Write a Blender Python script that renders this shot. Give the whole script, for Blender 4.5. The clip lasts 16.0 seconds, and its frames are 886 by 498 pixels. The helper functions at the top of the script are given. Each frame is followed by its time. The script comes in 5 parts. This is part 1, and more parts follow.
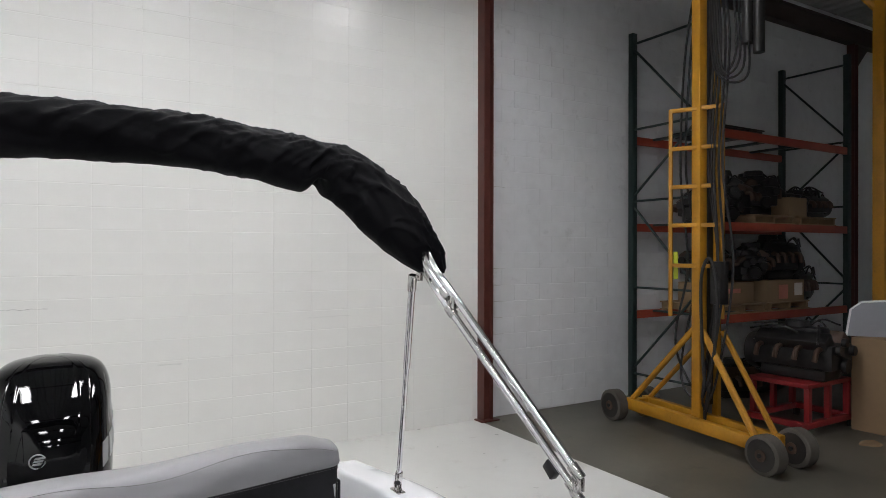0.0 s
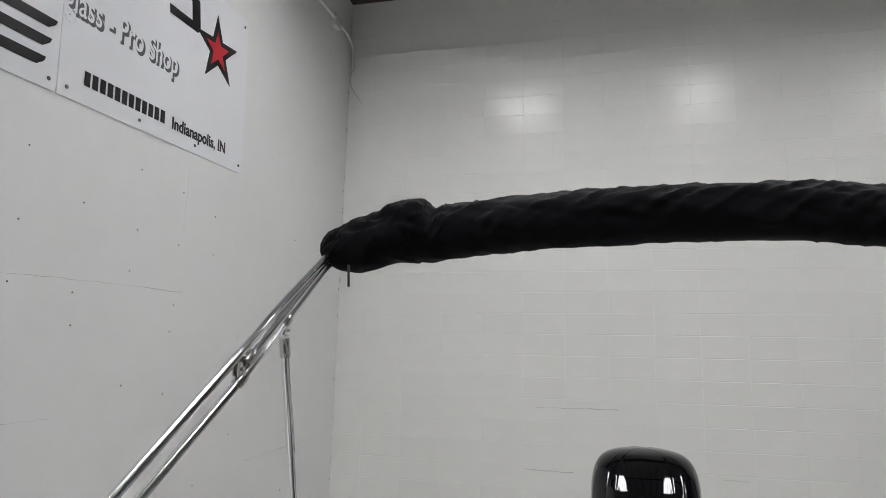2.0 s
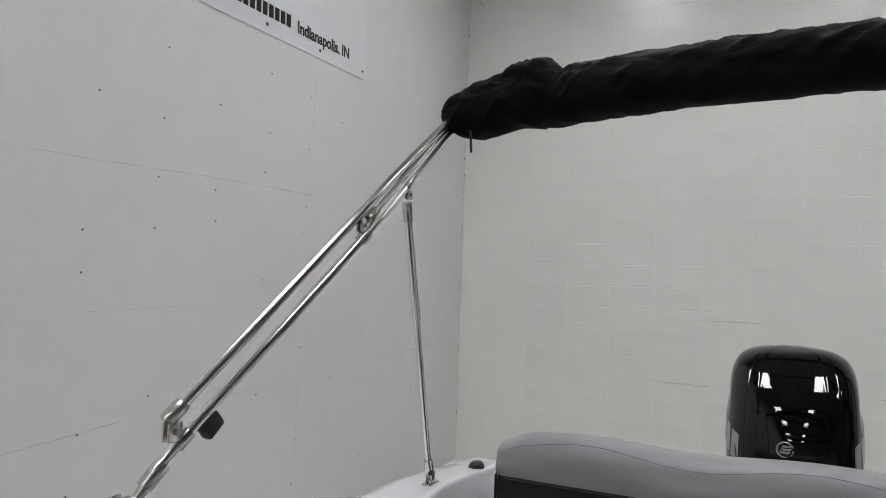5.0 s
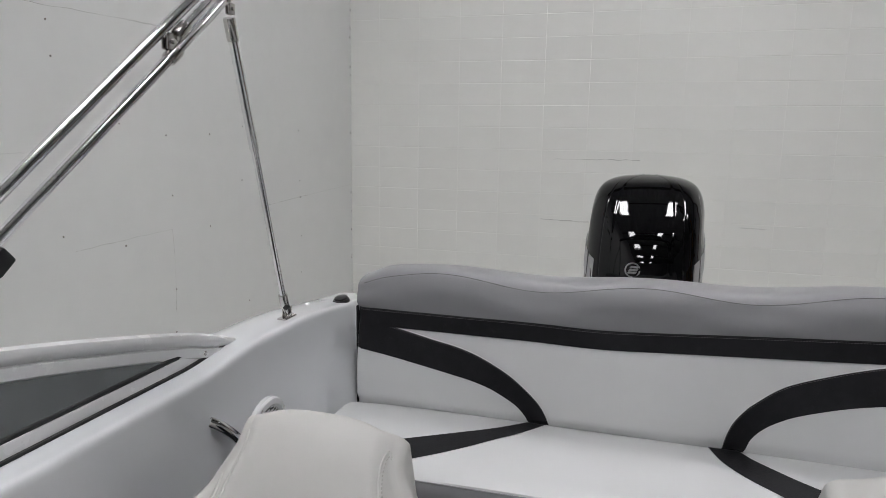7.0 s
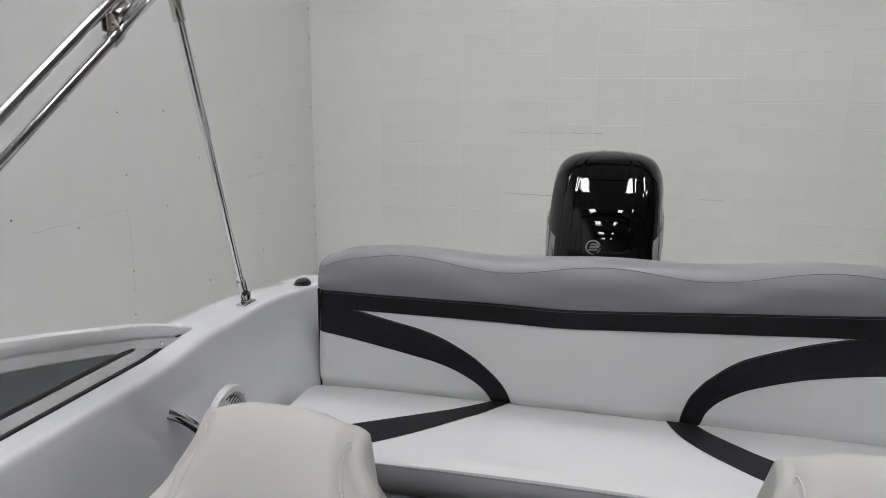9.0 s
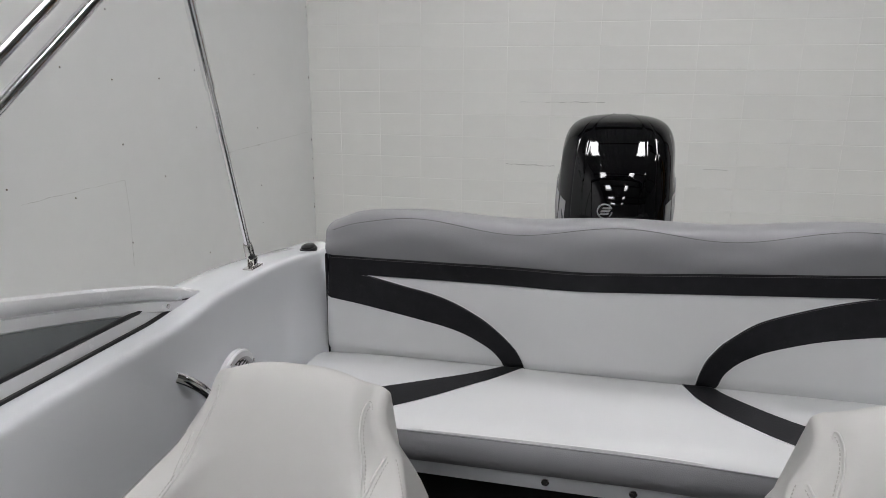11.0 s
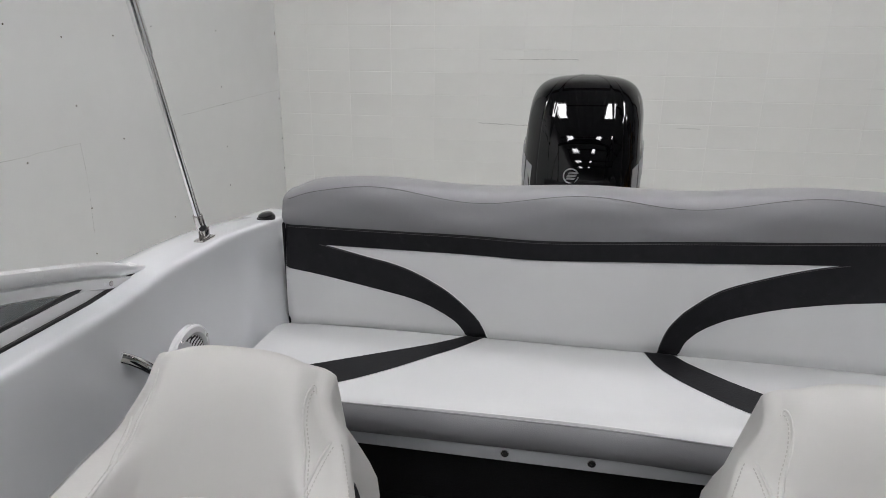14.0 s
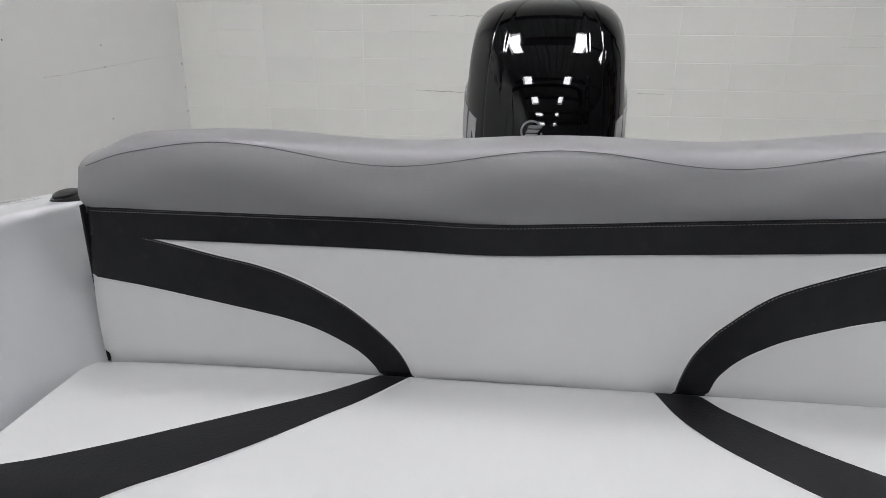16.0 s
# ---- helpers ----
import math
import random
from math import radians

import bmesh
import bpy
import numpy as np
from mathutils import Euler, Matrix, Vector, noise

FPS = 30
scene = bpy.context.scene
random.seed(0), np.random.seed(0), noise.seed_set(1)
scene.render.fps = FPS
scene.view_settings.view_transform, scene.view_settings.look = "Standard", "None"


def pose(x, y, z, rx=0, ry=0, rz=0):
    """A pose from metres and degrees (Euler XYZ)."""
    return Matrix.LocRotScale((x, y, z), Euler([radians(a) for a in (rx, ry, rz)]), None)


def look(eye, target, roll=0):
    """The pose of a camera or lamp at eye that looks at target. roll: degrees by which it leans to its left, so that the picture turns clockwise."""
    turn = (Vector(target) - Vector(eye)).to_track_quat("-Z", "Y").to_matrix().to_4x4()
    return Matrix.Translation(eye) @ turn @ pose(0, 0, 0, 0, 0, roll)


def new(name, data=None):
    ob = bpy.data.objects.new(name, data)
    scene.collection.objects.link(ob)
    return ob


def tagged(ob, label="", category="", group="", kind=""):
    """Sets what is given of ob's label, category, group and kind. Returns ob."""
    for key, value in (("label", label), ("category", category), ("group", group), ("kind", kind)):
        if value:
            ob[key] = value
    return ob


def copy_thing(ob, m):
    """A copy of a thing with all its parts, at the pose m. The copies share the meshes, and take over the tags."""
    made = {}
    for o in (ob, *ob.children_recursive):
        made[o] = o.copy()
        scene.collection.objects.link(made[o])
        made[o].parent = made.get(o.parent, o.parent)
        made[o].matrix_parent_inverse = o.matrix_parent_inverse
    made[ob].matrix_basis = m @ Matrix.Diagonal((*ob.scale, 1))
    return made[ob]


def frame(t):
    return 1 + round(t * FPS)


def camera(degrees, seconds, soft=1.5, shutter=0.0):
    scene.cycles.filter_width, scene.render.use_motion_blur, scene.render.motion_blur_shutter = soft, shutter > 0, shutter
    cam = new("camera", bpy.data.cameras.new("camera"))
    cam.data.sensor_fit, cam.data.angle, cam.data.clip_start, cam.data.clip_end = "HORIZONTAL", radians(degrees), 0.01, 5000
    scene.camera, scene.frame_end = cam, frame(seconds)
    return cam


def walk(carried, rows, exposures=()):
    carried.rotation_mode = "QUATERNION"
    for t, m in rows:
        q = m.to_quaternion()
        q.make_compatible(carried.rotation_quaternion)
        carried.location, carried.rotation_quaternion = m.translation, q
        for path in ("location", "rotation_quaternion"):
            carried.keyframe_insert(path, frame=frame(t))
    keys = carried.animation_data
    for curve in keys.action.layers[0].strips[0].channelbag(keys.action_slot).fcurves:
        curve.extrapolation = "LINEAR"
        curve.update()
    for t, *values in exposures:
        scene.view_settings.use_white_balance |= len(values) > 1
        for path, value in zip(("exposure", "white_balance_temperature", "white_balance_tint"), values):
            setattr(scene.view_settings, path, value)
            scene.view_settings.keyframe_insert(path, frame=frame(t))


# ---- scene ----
cam = camera(68.5, 16.0, soft=0.8)
PATH = [
    (0, (-0.016, 0.037, 2.066), (1.019, 1.749, 2.069), 0.1),
    (0.5, (-0.043, 0.034, 2.077), (0.632, 1.907, 2.266), 0.3),
    (1, (-0.055, 0.084, 2.047), (0.17, 2.049, 2.346), 1.0),
    (1.5, (-0.104, 0.152, 2.023), (-0.278, 2.118, 2.344), 1.25),
    (2, (-0.193, 0.204, 1.964), (-0.656, 2.12, 2.303), 1.3),
    (2.5, (-0.275, 0.234, 1.926), (-0.861, 2.118, 2.253), 1.5),
    (3, (-0.285, 0.253, 1.89), (-0.945, 2.116, 2.197), 1.6),
    (3.5, (-0.243, 0.304, 1.886), (-0.99, 2.139, 2.16), 1.6),
    (3.7, (-0.236, 0.308, 1.883), (-1.007, 2.136, 2.139), 1.7),
    (5.8, (-0.167, 0.299, 1.743), (-0.995, 2.118, 1.68), 1.1),
    (6, (-0.118, 0.337, 1.731), (-0.928, 2.161, 1.609), 1.1),
    (6.5, (-0.045, 0.405, 1.699), (-0.734, 2.266, 1.444), 0.8),
    (7, (-0.071, 0.422, 1.746), (-0.621, 2.314, 1.403), 0.9),
    (7.5, (-0.09, 0.431, 1.776), (-0.592, 2.332, 1.41), 0.9),
    (8, (-0.084, 0.435, 1.781), (-0.565, 2.337, 1.392), 0.8),
    (8.5, (-0.07, 0.443, 1.784), (-0.536, 2.345, 1.374), 0.7),
    (9, (-0.06, 0.444, 1.775), (-0.505, 2.347, 1.348), 0.6),
    (9.2, (-0.069, 0.449, 1.774), (-0.501, 2.354, 1.341), 0.5),
    (11.3, (-0.115, 0.487, 1.704), (-0.543, 2.372, 1.188), 0.3),
    (11.5, (-0.115, 0.497, 1.697), (-0.537, 2.378, 1.166), 0.3),
    (12, (-0.118, 0.492, 1.706), (-0.534, 2.364, 1.139), 0.4),
    (12.5, (-0.1, 0.505, 1.727), (-0.505, 2.373, 1.136), 0.3),
    (13, (-0.072, 0.538, 1.741), (-0.467, 2.403, 1.136), 0.3),
    (13.5, (-0.073, 0.534, 1.746), (-0.448, 2.403, 1.141), 0.4),
    (14, (-0.072, 0.542, 1.74), (-0.429, 2.409, 1.119), 0.4),
    (14.5, (-0.107, 0.647, 1.711), (-0.427, 2.516, 1.074), 0.4),
    (15, (-0.028, 0.868, 1.662), (-0.327, 2.739, 1.021), 0.4),
    (15.5, (-0.041, 1.051, 1.657), (-0.289, 2.916, 0.979), 0.5),
    (16, (-0.104, 1.248, 1.524), (-0.302, 3.124, 0.858), 0.5),
]
walk(cam, [(t, look(eye, target, roll)) for t, eye, target, roll in PATH], exposures=[(0.0, 0.42), (0.6, 0.19), (1.0, 0.11), (1.5, 0.06), (2.0, -0.03), (2.5, -0.08), (3.5, -0.08), (6.0, -0.17), (7.0, -0.03), (9.0, 0.0), (11.5, 0.05), (13.0, 0.1), (15.0, 0.13), (16.0, 0.21)])

# ---- light: the shop's own tube fixtures do the work; a faint ambient for the unseen rest of the hall ----
world = bpy.data.worlds.new("hall_air")
scene.world = world
world.use_nodes = True
world.node_tree.nodes["Background"].inputs["Color"].default_value = (0.9, 0.95, 1.0, 1)
world.node_tree.nodes["Background"].inputs["Strength"].default_value = 0.02
TUBE_STRENGTH = 22.0

# ---- materials ----


def material(name, color, rough=0.5, metal=0.0, vary=0.08, scale=6.0, bump=0.0, bump_scale=60.0, coat=0.0,
             fleck=0.0, fleck_scale=40.0, fleck_color=(0.1, 0.09, 0.08), piece=0.0, stretch=(1, 1, 1), rough_vary=0.06, spec=0.5):
    """Principled surface with two scales of colour variation, optional flecks, per-piece shift and fine relief."""
    m = bpy.data.materials.new(name)
    m.use_nodes = True
    nt = m.node_tree
    n, link = nt.nodes, nt.links
    b = n["Principled BSDF"]
    b.inputs["Metallic"].default_value = metal
    b.inputs["Coat Weight"].default_value = coat
    b.inputs["Specular IOR Level"].default_value = spec
    b.inputs["Coat Roughness"].default_value = 0.05
    tc = n.new("ShaderNodeTexCoord")
    mp = n.new("ShaderNodeMapping")
    mp.inputs["Scale"].default_value = stretch
    link.new(tc.outputs["Object"], mp.inputs["Vector"])
    big = n.new("ShaderNodeTexNoise")
    big.inputs["Scale"].default_value = scale * 0.18
    big.inputs["Detail"].default_value = 4
    small = n.new("ShaderNodeTexNoise")
    small.inputs["Scale"].default_value = scale * 3
    small.inputs["Detail"].default_value = 5
    for q in (big, small):
        link.new(mp.outputs["Vector"], q.inputs["Vector"])
    add = n.new("ShaderNodeMath")
    add.operation = "MULTIPLY_ADD"
    add.inputs[1].default_value = 0.4
    link.new(small.outputs["Fac"], add.inputs[0])
    link.new(big.outputs["Fac"], add.inputs[2])
    ramp = n.new("ShaderNodeMapRange")
    ramp.inputs["From Min"].default_value, ramp.inputs["From Max"].default_value = 0.45, 0.95
    ramp.inputs["To Min"].default_value, ramp.inputs["To Max"].default_value = 1 - vary, 1 + vary
    link.new(add.outputs[0], ramp.inputs["Value"])
    mul = n.new("ShaderNodeVectorMath")
    mul.operation = "SCALE"
    mul.inputs[0].default_value = color[:3]
    last = ramp.outputs["Result"]
    if piece:
        info = n.new("ShaderNodeObjectInfo")
        pr = n.new("ShaderNodeMapRange")
        pr.inputs["To Min"].default_value, pr.inputs["To Max"].default_value = 1 - piece, 1 + piece
        link.new(info.outputs["Random"], pr.inputs["Value"])
        pm = n.new("ShaderNodeMath")
        pm.operation = "MULTIPLY"
        link.new(last, pm.inputs[0])
        link.new(pr.outputs["Result"], pm.inputs[1])
        last = pm.outputs[0]
    link.new(last, mul.inputs["Scale"])
    out = mul.outputs["Vector"]
    if fleck:
        fn = n.new("ShaderNodeTexNoise")
        fn.inputs["Scale"].default_value = fleck_scale
        fn.inputs["Detail"].default_value = 6
        fn.inputs["Roughness"].default_value = 0.7
        link.new(mp.outputs["Vector"], fn.inputs["Vector"])
        fr = n.new("ShaderNodeMapRange")
        fr.inputs["From Min"].default_value, fr.inputs["From Max"].default_value = 0.6, 0.75
        fr.inputs["To Max"].default_value = fleck
        link.new(fn.outputs["Fac"], fr.inputs["Value"])
        mix = n.new("ShaderNodeMix")
        mix.data_type = "RGBA"
        link.new(fr.outputs["Result"], mix.inputs["Factor"])
        link.new(out, mix.inputs[6])
        mix.inputs[7].default_value = (*fleck_color, 1)
        out = mix.outputs[2]
    link.new(out, b.inputs["Base Color"])
    rr = n.new("ShaderNodeMapRange")
    rr.inputs["To Min"].default_value, rr.inputs["To Max"].default_value = max(0.02, rough - rough_vary), rough + rough_vary
    link.new(small.outputs["Fac"], rr.inputs["Value"])
    link.new(rr.outputs["Result"], b.inputs["Roughness"])
    if bump:
        bn = n.new("ShaderNodeTexNoise")
        bn.inputs["Scale"].default_value = bump_scale
        bn.inputs["Detail"].default_value = 4
        link.new(mp.outputs["Vector"], bn.inputs["Vector"])
        bp = n.new("ShaderNodeBump")
        bp.inputs["Strength"].default_value = 0.6
        bp.inputs["Distance"].default_value = bump
        link.new(bn.outputs["Fac"], bp.inputs["Height"])
        link.new(bp.outputs["Normal"], b.inputs["Normal"])
    return m


def glow(name, color, strength):
    m = bpy.data.materials.new(name)
    m.use_nodes = True
    b = m.node_tree.nodes["Principled BSDF"]
    b.inputs["Base Color"].default_value = (0.9, 0.9, 0.9, 1)
    b.inputs["Emission Color"].default_value = (*color, 1)
    b.inputs["Emission Strength"].default_value = strength
    return m


BLOCK = material("painted_block", (0.83, 0.828, 0.80), 0.23, spec=0.34, vary=0.03, scale=2.5, bump=0.0004, bump_scale=30, piece=0.012, rough_vary=0.04)
BLOCK_GREY = material("grey_painted_block", (0.70, 0.705, 0.725), 0.45, vary=0.12, scale=2.0, bump=0.0015, bump_scale=45, fleck=0.25, fleck_scale=4)
JOINT = material("painted_mortar", (0.83, 0.825, 0.79), 0.3, vary=0.03, scale=3, bump=0.001)
SHEET = material("painted_wallboard", (0.78, 0.785, 0.775), 0.42, vary=0.035, scale=2.0, bump=0.0006, bump_scale=80, fleck=0.05, fleck_scale=5, fleck_color=(0.5, 0.48, 0.43))
CRACK = material("dark_scuff", (0.45, 0.44, 0.42), 0.7, vary=0.25, scale=40)
NAIL = material("rusty_nail_head", (0.12, 0.10, 0.08), 0.6, vary=0.3, scale=60)
COATING = material("white_floor_paint", (0.72, 0.72, 0.69), 0.3, vary=0.06, scale=2, bump=0.0008, bump_scale=30, fleck=0.5, fleck_scale=3.2, fleck_color=(0.45, 0.42, 0.37))
CONCRETE = material("stained_concrete", (0.105, 0.097, 0.078), 0.42, vary=0.4, scale=4.0, bump=0.0015, bump_scale=60, fleck=0.8, fleck_scale=2.6, fleck_color=(0.045, 0.041, 0.034))
DECK = material("roof_deck_paint", (0.34, 0.34, 0.33), 0.6, vary=0.1, scale=4)
OXIDE = material("red_oxide_steel", (0.085, 0.022, 0.016), 0.45, vary=0.3, scale=9, bump=0.0008, fleck=0.3, fleck_scale=14, fleck_color=(0.05, 0.03, 0.025))
GIRDER = material("dark_girder_paint", (0.05, 0.032, 0.028), 0.55, vary=0.25, scale=8)
CONDUIT = material("white_conduit", (0.7, 0.7, 0.68), 0.35, vary=0.05)
HOUSING = material("fixture_enamel", (0.75, 0.75, 0.74), 0.4, vary=0.04)
TUBE = glow("fluorescent_tube", (0.985, 0.98, 1.01), TUBE_STRENGTH)
GEL = material("white_gelcoat", (0.775, 0.787, 0.808), 0.16, vary=0.02, scale=3, coat=0.5, rough_vary=0.04)
HULLPAINT = material("hull_gelcoat", (0.74, 0.75, 0.76), 0.2, vary=0.03, scale=3, coat=0.4)
CARPET = material("black_marine_carpet", (0.006, 0.006, 0.0065), 0.9, vary=0.3, scale=30, bump=0.004, bump_scale=180)
VINYL = material("white_vinyl", (0.70, 0.703, 0.705), 0.42, vary=0.025, scale=4, bump=0.0003, bump_scale=420)
VINYL_CHAIR = material("warm_white_vinyl", (0.70, 0.685, 0.66), 0.42, vary=0.03, scale=4, bump=0.00025, bump_scale=420)
VINYL_GREY = material("grey_vinyl", (0.30, 0.297, 0.31), 0.38, vary=0.04, scale=4, bump=0.0006, bump_scale=420)
VINYL_DARK = material("charcoal_textured_vinyl", (0.0145, 0.0145, 0.0165), 0.5, spec=0.22, vary=0.45, scale=11, bump=0.0012, bump_scale=190, fleck=0.55, fleck_scale=26, fleck_color=(0.030, 0.030, 0.034))
THREAD = material("grey_stitching", (0.16, 0.15, 0.16), 0.7, vary=0.1, scale=80)
THREAD_PALE = material("pale_stitching", (0.55, 0.53, 0.5), 0.7, vary=0.1, scale=80)
ALLOY = material("polished_aluminium", (0.86, 0.86, 0.87), 0.16, 1.0, vary=0.06, scale=20, bump=0.0002, bump_scale=160, rough_vary=0.08)
STEEL = material("stainless_steel", (0.62, 0.60, 0.58), 0.2, 1.0, vary=0.15, scale=30, rough_vary=0.08)
CHROME = material("chrome", (0.9, 0.9, 0.9), 0.05, 1.0, vary=0.02, rough_vary=0.02)
CANVAS = material("black_canvas", (0.0036, 0.0036, 0.0048), 0.66, spec=0.10, vary=0.25, scale=8, bump=0.0012, bump_scale=300)
RUBBER = material("black_rubber", (0.012, 0.012, 0.013), 0.5, vary=0.1)
FRAME_WHITE = material("white_powder_coat", (0.78, 0.78, 0.785), 0.26, vary=0.02, coat=0.2)
GLOSS_BLACK = material("gloss_black_cowl", (0.0025, 0.0025, 0.003), 0.035, vary=0.1, spec=0.45, rough_vary=0.012)
SATIN_BLACK = material("satin_black_plastic", (0.014, 0.014, 0.015), 0.28, vary=0.1)
DECAL = material("silver_decal", (0.42, 0.42, 0.43), 0.3, 0.3, vary=0.06)
SIGN = material("white_sign_sheet", (0.80, 0.81, 0.83), 0.3, vary=0.015, scale=2)
INK = material("black_sign_ink", (0.012, 0.012, 0.013), 0.35, vary=0.1)
INK_GREY = material("grey_sign_ink", (0.10, 0.10, 0.11), 0.35, vary=0.05)
INK_RED = material("red_sign_ink", (0.45, 0.02, 0.03), 0.35, vary=0.1)


def pane_material():
    m = bpy.data.materials.new("tinted_pane")
    m.use_nodes = True
    b = m.node_tree.nodes["Principled BSDF"]
    b.inputs["Base Color"].default_value = (0.20, 0.21, 0.22, 1)
    b.inputs["Roughness"].default_value = 0.02
    b.inputs["Transmission Weight"].default_value = 1.0
    b.inputs["IOR"].default_value = 1.2
    return m


PANE = pane_material()

# ---- mesh helpers ----


def thing(name, base=(0, 0, 0), label="", category="", group="", kind=""):
    ob = new(name)
    ob.location = base
    ob.empty_display_size = 0.1
    return tagged(ob, label, category, group, kind)


def world_base(ob):
    p = Vector((0, 0, 0))
    while ob is not None:
        p += ob.location
        ob = ob.parent
    return p


def part(name, bm, mat, parent=None, label="", sharp=38):
    """Links a bmesh, drawn in world metres, as one mesh object under parent."""
    me = bpy.data.meshes.new(name)
    if parent is not None:
        bmesh.ops.translate(bm, verts=bm.verts, vec=-world_base(parent))
    bm.to_mesh(me)
    bm.free()
    for p in me.polygons:
        p.use_smooth = True
    me.set_sharp_from_angle(angle=radians(sharp))
    me.materials.append(mat)
    ob = new(name, me)
    ob.parent = parent
    if label:
        ob["label"] = label
    return ob


def box(lo, hi, bevel=0.0, segs=2, bm=None, m=None):
    bm = bm or bmesh.new()
    made = bmesh.ops.create_cube(bm, size=1.0)["verts"]
    for v in made:
        v.co = Vector([(a + b) / 2 + c * (b - a) for a, b, c in zip(lo, hi, v.co)])
    if bevel:
        es = list({e for v in made for e in v.link_edges})
        r = bmesh.ops.bevel(bm, geom=es, offset=bevel, segments=segs, affect="EDGES", profile=0.5)
        made = list({v for f in r["faces"] for v in f.verts} | {v for v in made if v.is_valid})
    if m is not None:
        bmesh.ops.transform(bm, matrix=m, verts=[v for v in made if v.is_valid])
    return bm


def loft(rings, closed=True, caps=True, bm=None):
    """Skin over rings of equal length; closed: each ring is a loop."""
    bm = bm or bmesh.new()
    rows = [[bm.verts.new(p) for p in r] for r in rings]
    n = len(rows[0])
    for a, b in zip(rows, rows[1:]):
        for i in range(n if closed else n - 1):
            j = (i + 1) % n
            bm.faces.new((a[i], a[j], b[j], b[i]))
    if caps and closed:
        bm.faces.new(rows[0][::-1])
        bm.faces.new(rows[-1])
    bmesh.ops.recalc_face_normals(bm, faces=bm.faces)
    return bm


def spline(points, n):
    """Catmull-Rom through points, n samples."""
    p = [np.array(q, float) for q in points]
    p = [2 * p[0] - p[1]] + p + [2 * p[-1] - p[-2]]
    out = []
    for k in range(n):
        u = k / (n - 1) * (len(p) - 3)
        i = min(int(u), len(p) - 4)
        f = u - i
        a, b, c, d = p[i:i + 4]
        out.append(Vector(0.5 * (2 * b + (c - a) * f + (2 * a - 5 * b + 4 * c - d) * f * f + (3 * b - a - 3 * c + d) * f ** 3)))
    return out


def tube(points, r, seg=14, bm=None, caps=True):
    """Round bar along points; r one radius or one for each point."""
    pts = [Vector(p) for p in points]
    rs = r if isinstance(r, (list, tuple)) else [r] * len(pts)
    rings = []
    side = None
    for i, p in enumerate(pts):
        d = (pts[min(i + 1, len(pts) - 1)] - pts[max(i - 1, 0)]).normalized()
        if side is None:
            side = d.cross(Vector((0, 0, 1)) if abs(d.z) < 0.9 else Vector((1, 0, 0))).normalized()
        side = (side - d * side.dot(d)).normalized()
        up = d.cross(side)
        rings.append([p + rs[i] * (math.cos(k * math.tau / seg) * side + math.sin(k * math.tau / seg) * up) for k in range(seg)])
    return loft(rings, True, caps, bm)


def plate(outline, thick, m, bm=None, bevel=0.0):
    """Extruded outline (x, y) of a flat piece, thick along +z, placed by m."""
    bm = bm or bmesh.new()
    lo = [bm.verts.new(m @ Vector((x, y, 0))) for x, y in outline]
    hi = [bm.verts.new(m @ Vector((x, y, thick))) for x, y in outline]
    bm.faces.new(lo[::-1])
    bm.faces.new(hi)
    n = len(lo)
    for i in range(n):
        bm.faces.new((lo[i], lo[(i + 1) % n], hi[(i + 1) % n], hi[i]))
    bmesh.ops.recalc_face_normals(bm, faces=bm.faces)
    return bm


def smooth(a, b, x):
    u = min(1.0, max(0.0, (x - a) / (b - a)))
    return u * u * (3 - 2 * u)


def disc(center, normal, r, h, seg=20, bm=None):
    n = Vector(normal).normalized()
    c = Vector(center)
    return tube([c, c + n * h * 0.7, c + n * h], [r, r, r * 0.9], seg, bm)


def words(text, size, mat, parent, m, name="lettering", label="", thick=0.001, wide=1.0, bold=0.0):
    """Flat lettering in the built-in font, its left foot at the origin of m."""
    cu = bpy.data.curves.new(name, "FONT")
    cu.body, cu.size, cu.extrude, cu.offset = text, size, thick, bold
    tmp = new("lettering_source", cu)
    me = bpy.data.meshes.new_from_object(tmp)
    bpy.data.objects.remove(tmp)
    me.transform(m @ Matrix.Diagonal((wide, 1, 1, 1)))
    me.transform(Matrix.Translation(-world_base(parent)))
    me.materials.clear()
    me.materials.append(mat)
    ob = new(name, me)
    ob.parent = parent
    if label:
        ob["label"] = label
    return ob


# ---- the hall: floor, walls, roof ----
WALL_Y, LEFT_X, COL_X, GIRT = 6.59, -2.85, 4.52, 5.93
RIGHT_X, FRONT_Y, ROOF = 15.0, -15.0, 6.45

floor = tagged(part("floor", box((LEFT_X - 0.3, FRONT_Y - 0.3, -0.25), (RIGHT_X + 0.3, WALL_Y + 0.6, 0.0)), CONCRETE), "stained brown-grey concrete shop floor with oil marks", "floor", kind="structure")
bay = tagged(part("floor_paint", box((LEFT_X, -9.0, 0.0), (4.42, WALL_Y, 0.004)), COATING), "scuffed white painted floor under the boat bay", "floor", kind="structure")
tagged(part("wall_back", box((LEFT_X - 0.3, WALL_Y + 0.0008, 0.0), (COL_X, WALL_Y + 0.3, ROOF)), JOINT), "white painted concrete block wall behind the boat", "wall", kind="structure")
wall_back = bpy.data.objects["wall_back"]
tagged(part("wall_back_right", box((COL_X, WALL_Y + 0.02, 0.0), (RIGHT_X, WALL_Y + 0.3, ROOF)), BLOCK_GREY), "grey-white painted block wall behind the storage rack", "wall", kind="structure")
wall_right_part = bpy.data.objects["wall_back_right"]
wall_left = tagged(part("wall_left", box((LEFT_X - 0.3, FRONT_Y, 0.0), (LEFT_X, WALL_Y, ROOF)), SHEET), "white painted wallboard with nail marks and fine cracks", "wall", kind="structure")
